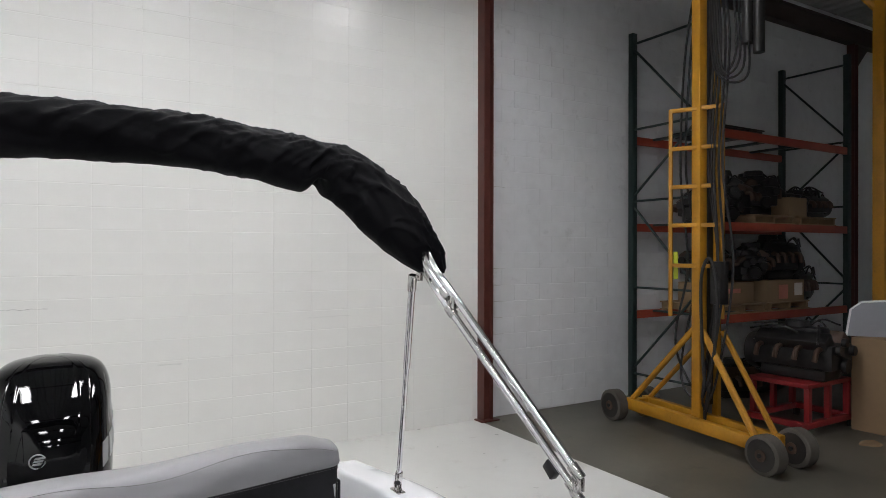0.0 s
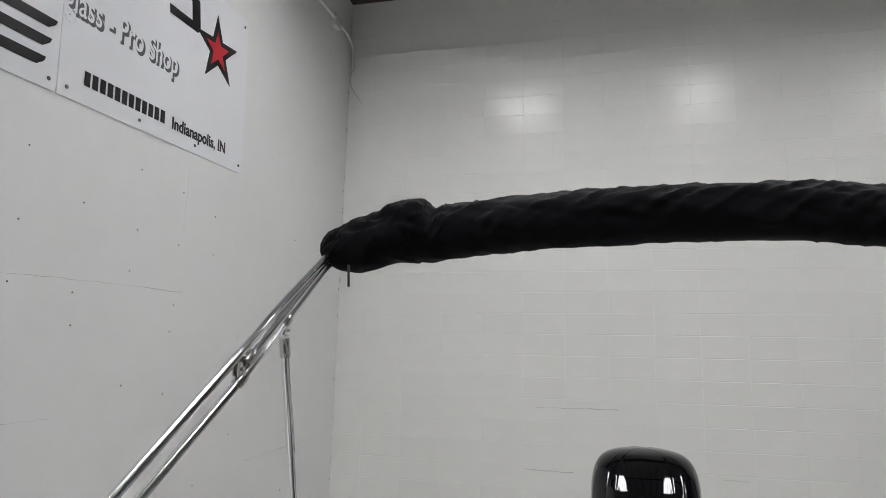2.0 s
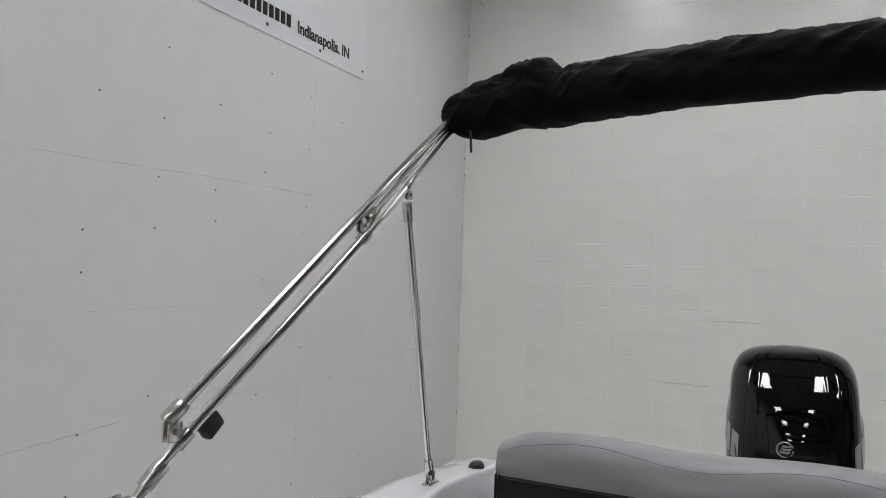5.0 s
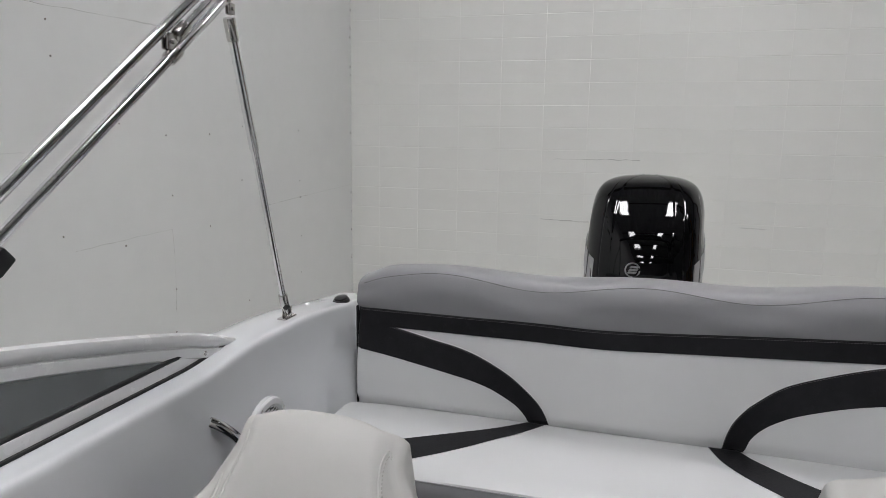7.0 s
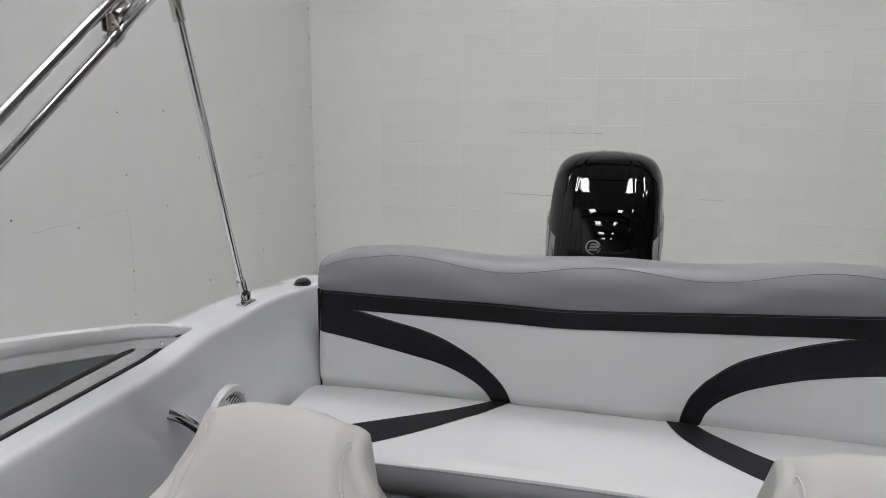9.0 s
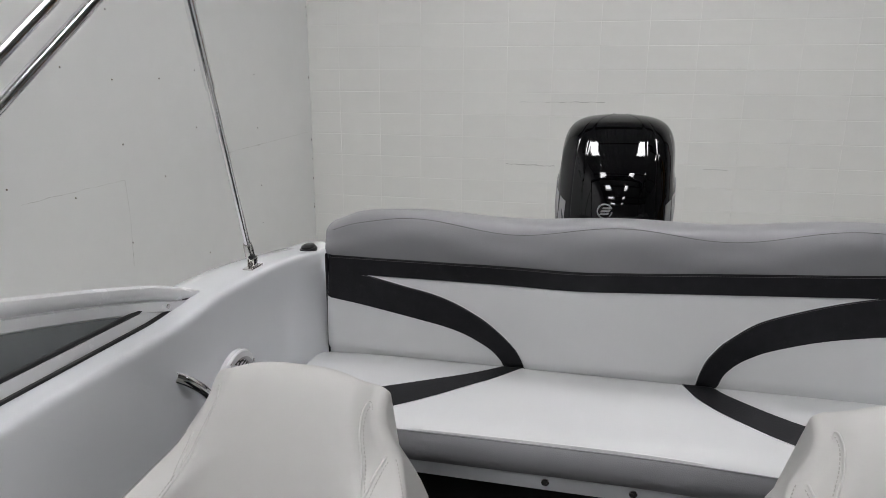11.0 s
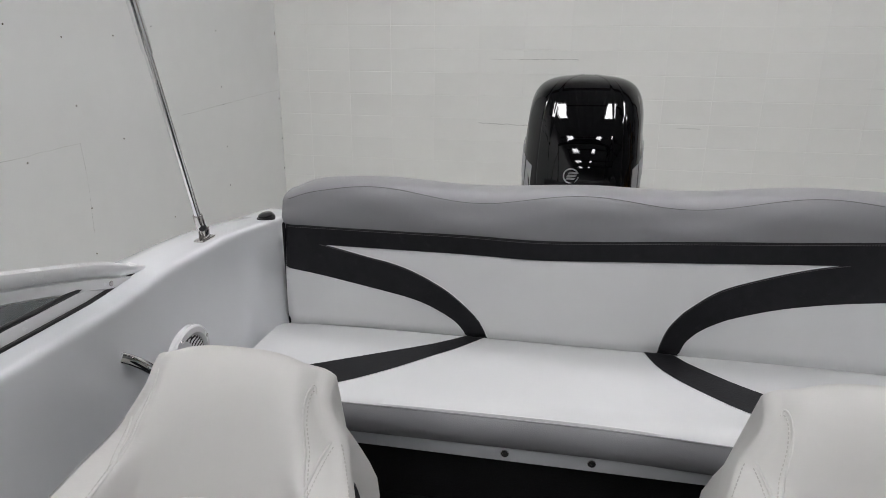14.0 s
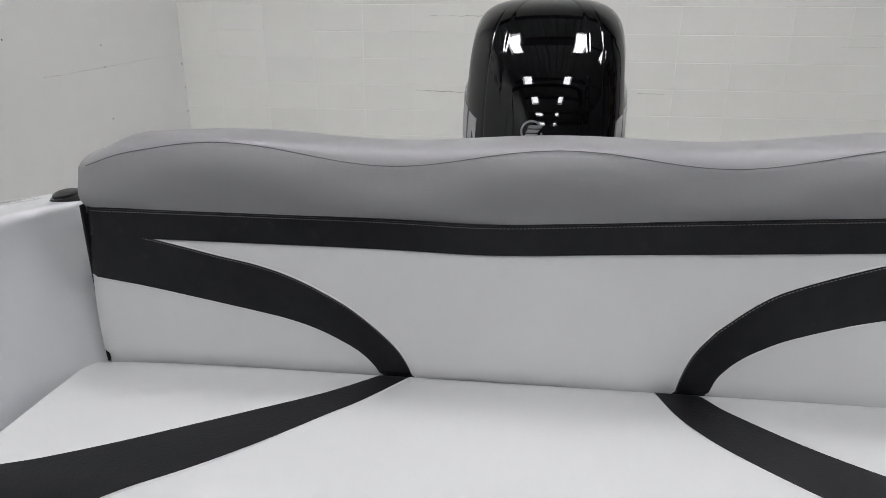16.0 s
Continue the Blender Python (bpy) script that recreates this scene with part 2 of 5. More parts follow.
tagged(part("wall_right", box((RIGHT_X, FRONT_Y, 0.0), (RIGHT_X + 0.3, WALL_Y + 0.3, ROOF)), BLOCK_GREY), "grey painted block wall closing the hall", "wall", kind="structure")
tagged(part("wall_front", box((LEFT_X - 0.3, FRONT_Y - 0.3, 0.0), (RIGHT_X + 0.3, FRONT_Y, ROOF)), BLOCK_GREY), "grey painted block wall at the hall's far end", "wall", kind="structure")


def roof():
    """Ribbed steel roof deck in one mesh."""
    bm = bmesh.new()
    prof, x = [], LEFT_X - 0.3
    while x < RIGHT_X + 0.3:
        prof += [(x, ROOF), (x + 0.08, ROOF), (x + 0.11, ROOF + 0.05), (x + 0.27, ROOF + 0.05)]
        x += 0.3
    a = [bm.verts.new((x, FRONT_Y - 0.3, z)) for x, z in prof]
    b = [bm.verts.new((x, WALL_Y + 0.3, z)) for x, z in prof]
    c = [bm.verts.new((x, FRONT_Y - 0.3, ROOF + 0.15)) for x, z in prof]
    d = [bm.verts.new((x, WALL_Y + 0.3, ROOF + 0.15)) for x, z in prof]
    for i in range(len(prof) - 1):
        bm.faces.new((a[i], a[i + 1], b[i + 1], b[i]))
        bm.faces.new((c[i], d[i], d[i + 1], c[i + 1]))
    return part("ceiling", bm, DECK)


tagged(roof(), "grey ribbed steel roof deck", "ceiling", kind="structure")


def i_beam(p, q, depth, width, web=0.012, flange=0.016, bm=None):
    """Rolled steel section from p to q, its depth upright (or along y for posts)."""
    p, q = Vector(p), Vector(q)
    d = (q - p).normalized()
    up = Vector((0, 0, 1)) if abs(d.z) < 0.5 else Vector((1, 0, 0))
    side = d.cross(up).normalized()
    h, w = depth / 2, width / 2
    prof = [(-w, -h), (w, -h), (w, -h + flange), (web, -h + flange), (web, h - flange), (w, h - flange), (w, h), (-w, h), (-w, h - flange), (-web, h - flange), (-web, -h + flange), (-w, -h + flange)]
    return loft([[c + side * a + up * b for a, b in prof] for c in (p, q)], True, True, bm)


def steel_column(x):
    col = thing("steel_column", (x, WALL_Y - 0.02, 0), "dark red oxide steel column at the wall with base plate", "column", "hall columns")
    part("shaft", i_beam((x - 0.018, WALL_Y - 0.075, 0.02), (x - 0.018, WALL_Y - 0.075, GIRT), 0.135, 0.14), OXIDE, col)
    part("base_plate", box((x - 0.13, WALL_Y - 0.17, 0.004), (x + 0.13, WALL_Y, 0.022), 0.004), OXIDE, col)
    k = pose(x + 0.0495, WALL_Y - 0.06, 0, 90)
    part("knee_bracket", plate([(0, GIRT - 0.5), (0, GIRT), (0.5, GIRT)], 0.02, k), GIRDER, col)
    for z in (2.1, 2.35, 3.1, 4.4):
        part("bolt", disc((x + 0.02, WALL_Y - 0.145, z), (0, -1, 0), 0.012, 0.014, 8), OXIDE, col)
    return col


for cx in (COL_X, 12.9):
    steel_column(cx)

girder = thing("roof_girder", (6.0, WALL_Y - 0.1, GIRT), "dark painted steel roof girder along the wall head", "girder", kind="structure")
part("beam", i_beam((LEFT_X, WALL_Y - 0.08, GIRT + 0.17), (RIGHT_X, WALL_Y - 0.08, GIRT + 0.17), 0.34, 0.15), GIRDER, girder)
for k in range(5):
    y = 4.3 - k * 4.4
    g = thing("roof_joist", (6.0, y, ROOF - 0.3), "dark steel roof joist under the deck", "girder", "roof joists", "structure")
    part("joist", i_beam((LEFT_X, y, ROOF - 0.13), (RIGHT_X, y, ROOF - 0.13), 0.25, 0.12), GIRDER, g)

conduit = thing("wall_conduit", (LEFT_X, 3.0, 5.45), "white painted electrical conduit along the wall head", "conduit")
part("pipe", tube([(LEFT_X + 0.03, -6, 5.25), (LEFT_X + 0.03, 6.25, 5.47), (LEFT_X + 0.035, 6.38, 5.46), (LEFT_X + 0.06, 6.5, 5.36), (LEFT_X + 0.06, 6.52, 5.1)], 0.021, 10), CONDUIT, conduit)
part("junction_box", box((LEFT_X, 6.02, 5.38), (LEFT_X + 0.06, 6.16, 5.52), 0.006), CONDUIT, conduit)
part("wire", tube(spline([(LEFT_X + 0.05, 6.52, 5.1), (LEFT_X + 0.03, 6.55, 4.95), (LEFT_X + 0.1, 6.57, 4.82), (LEFT_X + 0.16, 6.575, 4.74)], 12), 0.004, 6), CRACK, conduit)


def tube_fixture(x, y, z):
    f = thing("ceiling_light", (x, y, z + 0.09), "white enamel fluorescent tube fixture, lit, hung from the roof", "ceiling light", "tube fixtures")
    bm = loft([[(x - w, y - l, h), (x + w, y - l, h), (x + w, y + l, h), (x - w, y + l, h)] for w, l, h in ((0.365, 0.675, z - 0.14), (0.335, 0.645, z), (0.31, 0.62, z + 0.05), (0.2, 0.6, z + 0.09))], True, False)
    bm2 = box((x - 0.31, y - 0.62, z + 0.045), (x + 0.31, y + 0.62, z + 0.055), bm=bm)
    part("housing", bm2, HOUSING, f)
    for i in range(4):
        tx = x - 0.2175 + 0.145 * i
        part("tube", box((tx - 0.062, y - 0.58, z + 0.020), (tx + 0.062, y + 0.58, z + 0.044), 0.01), TUBE, f)
    for sy in (-0.5, 0.5):
        part("hanger", tube([(x, y + sy, z + 0.085), (x, y + sy, ROOF + 0.09)], 0.006, 6), STEEL, f)
    return f


first_fixture = None
for ix, fx in enumerate((-1.2, 1.2, 3.75)):
    for iy in range(5 if ix < 2 else 1):
        fy = 3.9 - 3.9 * iy
        if first_fixture is None:
            first_fixture = tube_fixture(fx, fy, 5.72)
        else:
            copy_thing(first_fixture, Matrix.Translation((fx, fy, 5.72 + 0.09)))

# ---- the sign on the left wall ----
SIGN_M = Matrix.Translation((LEFT_X, 2.769, 3.256)) @ Matrix.Rotation(radians(2.7), 4, "X") @ Matrix(((0, 0, 1, 0), (1, 0, 0, 0), (0, 1, 0, 0), (0, 0, 0, 1)))
# in SIGN_M: x runs along the wall, y up, z out of the wall


def sign_panel(x0, x1, label):
    sg = thing("wall_sign", SIGN_M @ Vector((x0, 0, 0)), label, "sign", "sign sheets")
    r = 0.03
    out = [(x0, 0), (x1 - r, 0), (x1 - r * 0.3, r * 0.3), (x1, r), (x1, 1.22), (x0, 1.22)]
    part("sheet", plate(out, 0.008, SIGN_M), SIGN, sg)
    for bx in np.linspace(x0 + 0.06, x1 - 0.05, 4):
        for by in (0.055, 1.16):
            part("screw", disc(SIGN_M @ Vector((bx, by, 0.008)), SIGN_M.to_3x3() @ Vector((0, 0, 1)), 0.011, 0.004, 10), NAIL, sg)
    return sg


def on_sign(x, y, z=0.0095, turn=0.0, lean=0.0):
    sh = Matrix.Identity(4)
    sh[0][1] = lean
    return SIGN_M @ Matrix.Translation((x, y, z)) @ Matrix.Rotation(radians(turn), 4, "Z") @ sh


right_sheet = sign_panel(0.0, 1.76, "white shop sign sheet with black lettering and a red star")
left_sheet = sign_panel(-2.4, -0.004, "white shop sign sheet with large black slanted letter shapes")


def bars(x0, x1, y0, y1, n, mat, parent, m, gap=0.28, thick=0.0012):
    """Plain bars in place of figures."""
    w = (x1 - x0) / n
    for i in range(n):
        a = x0 + i * w
        part("lettering_bar", plate([(a, y0), (a + w * (1 - gap), y0), (a + w * (1 - gap), y1), (a, y1)], thick, m), mat, parent)


def star(cx, cy, R, r, mat, name, z, tilt=0.0):
    pts = []
    for i in range(10):
        a = math.pi / 2 + i * math.pi / 5 + tilt
        q = R if i % 2 == 0 else r
        pts.append((cx + q * math.cos(a), cy + q * math.sin(a)))
    part(name, plate(pts, 0.0015, SIGN_M @ Matrix.Translation((0, 0, z))), mat, right_sheet)


bars(0.17, 0.85, 0.105, 0.185, 12, INK, right_sheet, on_sign(0, 0))
words("Indianapolis, IN", 0.112, INK, right_sheet, on_sign(0.905, 0.099), label="black city lettering", wide=0.89, bold=0.0028)
words("glass - Pro Shop", 0.2, INK_GREY, right_sheet, on_sign(-0.0 + 0.015, 0.455, 0.0088), label="grey shadow lettering", wide=0.72, thick=0.0006, bold=0.009)
words("glass - Pro Shop", 0.2, SIGN, right_sheet, on_sign(0.0, 0.465, 0.0105), label="white outlined lettering", wide=0.72, thick=0.0006, bold=0.001)
star(1.365, 0.815, 0.268, 0.104, INK, "star", 0.0085, 0.08)
star(1.365, 0.815, 0.15, 0.059, INK_RED, "star_center", 0.0105, 0.08)
# large letter shapes of the shop's mark
sh = on_sign(0.62, 0.84, lean=-0.12)
bm = bmesh.new()
for o in ([(0, 0), (0.30, 0), (0.33, 0.03), (0.33, 0.22), (0.30, 0.25), (0.09, 0.25), (0.09, 0.34), (0.33, 0.34), (0.33, 0.38), (0.03, 0.38), (0, 0.35), (0, 0.22), (0.03, 0.19), (0.24, 0.19), (0.24, 0.06), (0, 0.06)],):
    plate([(x + 0.2, y) for x, y in o], 0.0015, sh, bm)
plate([(-0.12, 0.0), (-0.03, 0.0), (0.12, 0.2), (0.04, 0.2)], 0.0015, on_sign(0.5, 0.9) @ Matrix.Scale(-1, 4, (1, 0, 0)), bm)
part("letter_shape", bm, INK, right_sheet)
bm = bmesh.new()
for k in range(3):
    y = 0.10 + 0.105 * k
    o = [(-0.50 + 0.02 * k, y), (-0.16, y), (-0.125, y + 0.03), (-0.12, y + 0.055), (-0.50, y + 0.055)]
    plate(o, 0.0015, on_sign(0, 0, lean=0.25), bm)
plate([(-0.50, 0.12), (-0.43, 0.12), (-0.43, 0.345), (-0.50, 0.345)], 0.0016, on_sign(0, 0, lean=0.25), bm)
part("letter_shape", bm, INK, left_sheet)
bm = bmesh.new()
plate([(-1.05, 0.13), (-1.0, 0.09), (-0.66, 0.09), (-0.60, 0.15), (-0.60, 0.37), (-0.69, 0.37), (-0.69, 0.15), (-0.96, 0.15), (-0.96, 0.37), (-1.05, 0.37)], 0.0015, on_sign(0, 0, lean=0.25), bm)
part("letter_shape", bm, INK, left_sheet)

# ---- the boat: hull, deck and cockpit ----
boat = thing("motor_boat", (0, 0, 0.004), "white fibreglass motor boat standing in the bay", "boat")


def rail_z(y):
    """Height of the gunwale along the boat."""
    return 1.165 + 0.02 * smooth(1.7, 1.95, y) - 0.068 * smooth(2.1, 2.9, y) ** 1.0 + 0.03 * smooth(0.6, -3.0, y) if y > 0.6 else 1.165 + 0.10 * smooth(0.6, -3.0, y)


def half_beam(y):
    return 1.235 - 0.05 * smooth(1.8, 2.8, y) - 1.15 * smooth(-0.6, -3.4, y) ** 1.5


def hull_shape():
    rings = []
    for y in np.linspace(-3.3, 2.78, 44):
        w, zt = half_beam(y), rail_z(y) - 0.07
        k = 0.004 + 0.55 * smooth(-1.8, -3.3, y)
        ch = k + (0.30 - 0.12 * smooth(-1.0, 2.0, y)) * (1 - 0.4 * smooth(-1.8, -3.3, y))
        side = [(w, zt), (w * 0.99, zt - 0.18), (w * 0.96, (zt + ch) / 2), (w * 0.88, ch + 0.05), (w * 0.84, ch), (w * 0.4, k + (ch - k) * 0.45), (0.02, k)]
        rings.append([(x, y, z) for x, z in side] + [(-x, y, z) for x, z in side[::-1]])
    return loft(rings, False, False)


bm = hull_shape()
part("hull", bm, HULLPAINT, boat, "white hull with hard chines")
tr = [(half_beam(2.78), rail_z(2.78) - 0.07), (half_beam(2.78) * 0.96, 0.6), (half_beam(2.78) * 0.84, 0.19), (0.0, 0.004)]
out = [(x, z) for x, z in tr] + [(-x, z) for x, z in tr[-2::-1]] + [(-0.36, rail_z(2.78) - 0.07), (-0.34, 0.93), (0.34, 0.93), (0.36, rail_z(2.78) - 0.07)]
part("transom", plate(out, 0.05, Matrix.Translation((0, 2.79, 0)) @ Matrix.Rotation(radians(90), 4, "X")), HULLPAINT, boat)


def side_deck(s):
    """Moulded gunwale and cockpit liner of one side: rounded top, crease, sloping inner wall."""
    rings = []
    for y in np.linspace(-0.9, 2.74, 90):
        z, w = rail_z(y), half_beam(y)
        tuck = 0.055 * smooth(2.22, 2.42, y)
        prof = [(w + 0.012, z - 0.10), (w + 0.014, z - 0.05), (w - 0.004, z - 0.022), (w - 0.03, z - 0.006), (1.16, z - 0.001), (1.115, z), (1.085, z - 0.001), (1.06, z - 0.0015), (1.050, z - 0.002), (1.0435, z - 0.003), (1.0385, z - 0.0055), (1.035, z - 0.0095), (1.033, z - 0.015), (1.032, z - 0.022), (1.030, z - 0.05)]
        prof += [(1.030 - 0.055 * u - tuck * smooth(0.0, 0.25, u), z - 0.05 - u * (z - 0.46)) for u in (0.08, 0.2, 0.4, 0.6, 0.8, 1.0)]
        rings.append([(s * x, y, zz) for x, zz in prof])
    return loft(rings, False, False)


for s in (-1, 1):
    part("side_deck", side_deck(s), GEL, boat, "glossy white moulded gunwale and liner")
part("rub_rail", tube([(-half_beam(y) - 0.012, y, rail_z(y) - 0.1) for y in np.linspace(-3.2, 2.78, 30)], 0.016, 8), RUBBER, boat)
part("rub_rail", tube([(half_beam(y) + 0.012, y, rail_z(y) - 0.1) for y in np.linspace(-3.2, 2.78, 30)], 0.016, 8), RUBBER, boat)
part("cockpit_floor", box((-1.0, -0.95, 0.36), (1.0, 2.7, 0.40)), CARPET, boat, "black textured marine carpet")
# bow deck ahead of the cockpit
rings = []
for y in np.linspace(-3.28, -0.88, 20):
    w, z = half_beam(y) + 0.01, rail_z(y)
    rings.append([(w * u, y, z - 0.07 * abs(u) ** 6 + 0.05 * (1 - u * u)) for u in np.linspace(-1, 1, 15)])
part("bow_deck", loft(rings, False, False), GEL, boat)
part("dash_bulkhead", box((-1.0, -0.93, 0.40), (1.0, -0.88, 1.19), 0.01), GEL, boat)
# aft deck behind the bench
for s in (-1, 1):
    part("aft_deck", box((min(s * 0.36, s * 1.15), 2.575, 1.02), (max(s * 0.36, s * 1.15), 2.77, 1.075), 0.015), GEL, boat)
part("motor_well", box((-0.36, 2.575, 0.86), (0.36, 2.76, 0.92), 0.01), GEL, boat)
part("bench_bulkhead", box((-0.99, 2.52, 0.40), (0.99, 2.57, 1.06), 0.01), GEL, boat)
# set-back panel in carpet black: the shade of the open recess as colour
part("bench_front", box((-0.975, 2.16, 0.40), (0.975, 2.19, 0.72), 0.004), CARPET, boat, "black panel standing in for the shaded opening under the bench")
part("bench_shelf", box((-0.975, 2.03, 0.70), (0.975, 2.50, 0.735), 0.004), GEL, boat)
lip = part("bench_lip", box((-0.97, 2.006, 0.674), (0.97, 2.032, 0.734), 0.006), GEL, boat, "white trim strip under the bench cushion")
for i in (0, 1, 3, 4):
    x = -0.63 - 0.2235 + 0.2235 * i
    part("screw", disc((x, 2.007, 0.700), (0, -1, 0), 0.011, 0.004, 12), STEEL, lip, "brushed screw head")


def deck_cap(s):
    c = thing("deck_cap", (s * 1.067, 2.536, rail_z(2.536)), "black oval rubber cap set in the white gunwale", "cap", "gunwale caps")
    z0 = rail_z(2.536) - 0.006
    ring = lambda k, z: [(s * 1.068 + 0.027 * k * math.cos(a), 2.532 + 0.046 * k * math.sin(a), z) for a in np.linspace(0, math.tau, 28)[:-1]]
    part("flange", loft([ring(1, z0), ring(1, z0 + 0.008), ring(0.9, z0 + 0.014)]), RUBBER, c)
    part("plug", loft([ring(0.8, z0 + 0.012), ring(0.78, z0 + 0.02), ring(0.6, z0 + 0.024)]), RUBBER, c)


deck_cap(-1)

# ---- bench across the stern ----
BX = 0.948


def lobe(x):
    return math.cos(math.tau * (x + 0.02) / 0.625)


def rise(x):
    """The bench climbs gently towards starboard."""
    return 0.06 * (math.sqrt((x + 0.05) ** 2 + 0.006) + x + 0.05) / 2


def bench_top(x):
    return 1.3055 + 0.0085 * lobe(x) + 0.6 * rise(x) - 0.036 * smooth(0.80, 0.965, abs(x)) ** 2


def seam_z(x):
    return min(1.286 + 0.019 * lobe(x) + 0.66 * rise(x) - 0.024 * smooth(0.80, 0.965, abs(x)) ** 2, bench_top(x) - 0.004)


def back_y(x, z):
    """Front face of the bench backrest, tucked under at its foot."""
    y = 2.388 + 0.08 * (z - 0.84)
    y -= 0.010 * math.sin(math.pi * min(1, max(0, (z - 0.84) / 0.27)))
    y += 0.016 * smooth(0.858, 0.834, z) ** 2
    u = (z - 1.165 - rise(x)) / max(0.02, seam_z(x) - 1.165 - rise(x))
    if u > 0:
        y -= (0.026 + 0.016 * lobe(x) * smooth(0.05, 0.8, u)) * max(0.0, math.sin(math.pi * min(1.0, u) * 0.84)) ** 0.8
    end = smooth(0.915, 0.96, abs(x))
    return y + 0.018 * end ** 2


def back_point(x, z, off=0.0):
    return (x, back_y(x, z) - off, z)


bench = thing("stern_bench", (0, 2.25, 0.735), "white vinyl stern bench with charcoal stripes and grey roll top", "bench")


def band_rise(x):
    return rise(x) - 0.0045 * math.exp(-((x + 0.16) / 0.13) ** 2)


xs = np.linspace(-BX, BX, 120)
bench_back = part("backrest", loft([[back_point(x, z) for z in np.linspace(0.80, 1.158 + band_rise(x), 20)] + [(x, 2.51, 1.158 + band_rise(x)), (x, 2.51, 0.80)] for x in xs]), VINYL, bench)


# charcoal strips stand in for the shadow gap between backrest and liner
for s in (-1, 1):
    part("gap_shade", box((min(s * 0.9495, s * 0.9555), 2.410, 0.82), (max(s * 0.9495, s * 0.9555), 2.50, 1.17), 0.003), VINYL_DARK, bench_back, "charcoal strip standing in for the shaded gap beside the backrest")


def roll_ring(x):
    sz, tz = seam_z(x), bench_top(x)
    pts = [back_point(x, z) for z in np.linspace(1.150 + band_rise(x), sz, 16)]
    y0 = pts[-1][1]
    pts += [(x, y0 + 0.012, sz + 0.45 * (tz - sz)), (x, y0 + 0.028, sz + 0.8 * (tz - sz)), (x, y0 + 0.048, tz), (x, y0 + 0.085, tz + 0.003), (x, y0 + 0.135, tz - 0.004), (x, y0 + 0.16, tz - 0.022), (x, y0 + 0.17, tz - 0.06), (x, 2.572, 1.2), (x, 2.565, 1.158)]
    return pts


def cushion_ends(ring_of, x0, x1, n, pinch=0.018):
    """Rings with softly closed ends."""
    rings = [ring_of(x) for x in np.linspace(x0, x1, n)]
    for sgn, end in ((-1, 0), (1, -1)):
        r = np.array(rings[end], float)
        c = r.mean(axis=0)
        extra = []
        for k, sc in ((0.5, 0.985), (0.85, 0.94), (1.0, 0.7)):
            q = c + (r - c) * sc
            q[:, 0] = r[0, 0] + sgn * pinch * k
            extra.append([tuple(v) for v in q])
        rings = extra[::-1] + rings if end == 0 else rings + extra
    return rings


roll = part("roll_top", loft(cushion_ends(roll_ring, -0.944, 0.944, 140, 0.010)), VINYL_GREY, bench, "smooth grey vinyl roll with three soft lobes")
part("seam", tube([(x, roll_ring(x)[15][1] - 0.0005, seam_z(x)) for x in np.linspace(-BX + 0.02, BX - 0.02, 160)], 0.0009, 6), THREAD, roll)


def strip(name, upper, lower, surf, mat, parent, n=60, across=6, off=0.0026):
    """Strip between two edge curves laid on a cushion, slightly proud, with its own thickness."""
    up, lo = spline(upper, n), spline(lower, n)
    top = [[surf(*(a + (b - a) * k / across), off) for k in range(across + 1)] for a, b in zip(up, lo)]
    low = [[surf(*(a + (b - a) * k / across), -0.003) for k in range(across + 1)] for a, b in zip(up, lo)]
    return part(name, loft([t + l[::-1] for t, l in zip(top, low)]), mat, parent, sharp=60)


ARC_UP = [(-0.946, 1.132), (-0.80, 1.106), (-0.67, 1.080), (-0.60, 1.067), (-0.532, 1.048), (-0.464, 1.019), (-0.396, 0.980), (-0.326, 0.920), (-0.293, 0.872), (-0.277, 0.822)]
ARC_LO = [(-0.946, 1.026), (-0.84, 1.012), (-0.743, 0.996), (-0.603, 0.971), (-0.53, 0.956), (-0.466, 0.935), (-0.398, 0.899), (-0.363, 0.866), (-0.352, 0.845), (-0.342, 0.822)]
ARC_UP_R = [(0.226, 0.822), (0.232, 0.871), (0.251, 0.928), (0.282, 0.972), (0.304, 0.994), (0.359, 1.038), (0.415, 1.067), (0.526, 1.105), (0.633, 1.135), (0.76, 1.160), (0.946, 1.185)]
ARC_LO_R = [(0.287, 0.822), (0.300, 0.874), (0.315, 0.899), (0.337, 0.922), (0.370, 0.945), (0.426, 0.972), (0.538, 1.007), (0.648, 1.029), (0.74, 1.042), (0.84, 1.052), (0.946, 1.060)]
strip("stripe", ARC_UP, ARC_LO, back_point, VINYL_DARK, bench_back, off=0.0022)
strip("stripe", ARC_UP_R, ARC_LO_R, back_point, VINYL_DARK, bench_back, off=0.0022)
bx9 = np.linspace(-0.946, 0.946, 41)
strip("stripe", [(x, 1.163 + band_rise(x)) for x in bx9], [(x, 1.107 + 0.88 * band_rise(x)) for x in bx9], back_point, VINYL_DARK, bench_back, 120, off=0.0036)
part("piping", tube([back_point(x, 1.1650 + band_rise(x), 0.001) for x in np.linspace(-BX, BX, 120)], 0.0020, 6), VINYL_DARK, bench_back)


def stitches(name, path, mat, parent, step=0.0075, length=0.0048, r=0.0008):
    """One row of thread stitches along a path of points, joined."""
    bm = bmesh.new()
    left = 0.0
    for a, b in zip(path, path[1:]):
        a, b = Vector(a), Vector(b)
        l = (b - a).length
        while left < l:
            c = a + (b - a) * (left / l)
            tube([c, c + (b - a).normalized() * length], r, 5, bm)
            left += step
        left -= l
    ob = part(name, bm, mat, parent)
    return tagged(ob, kind="stuff")


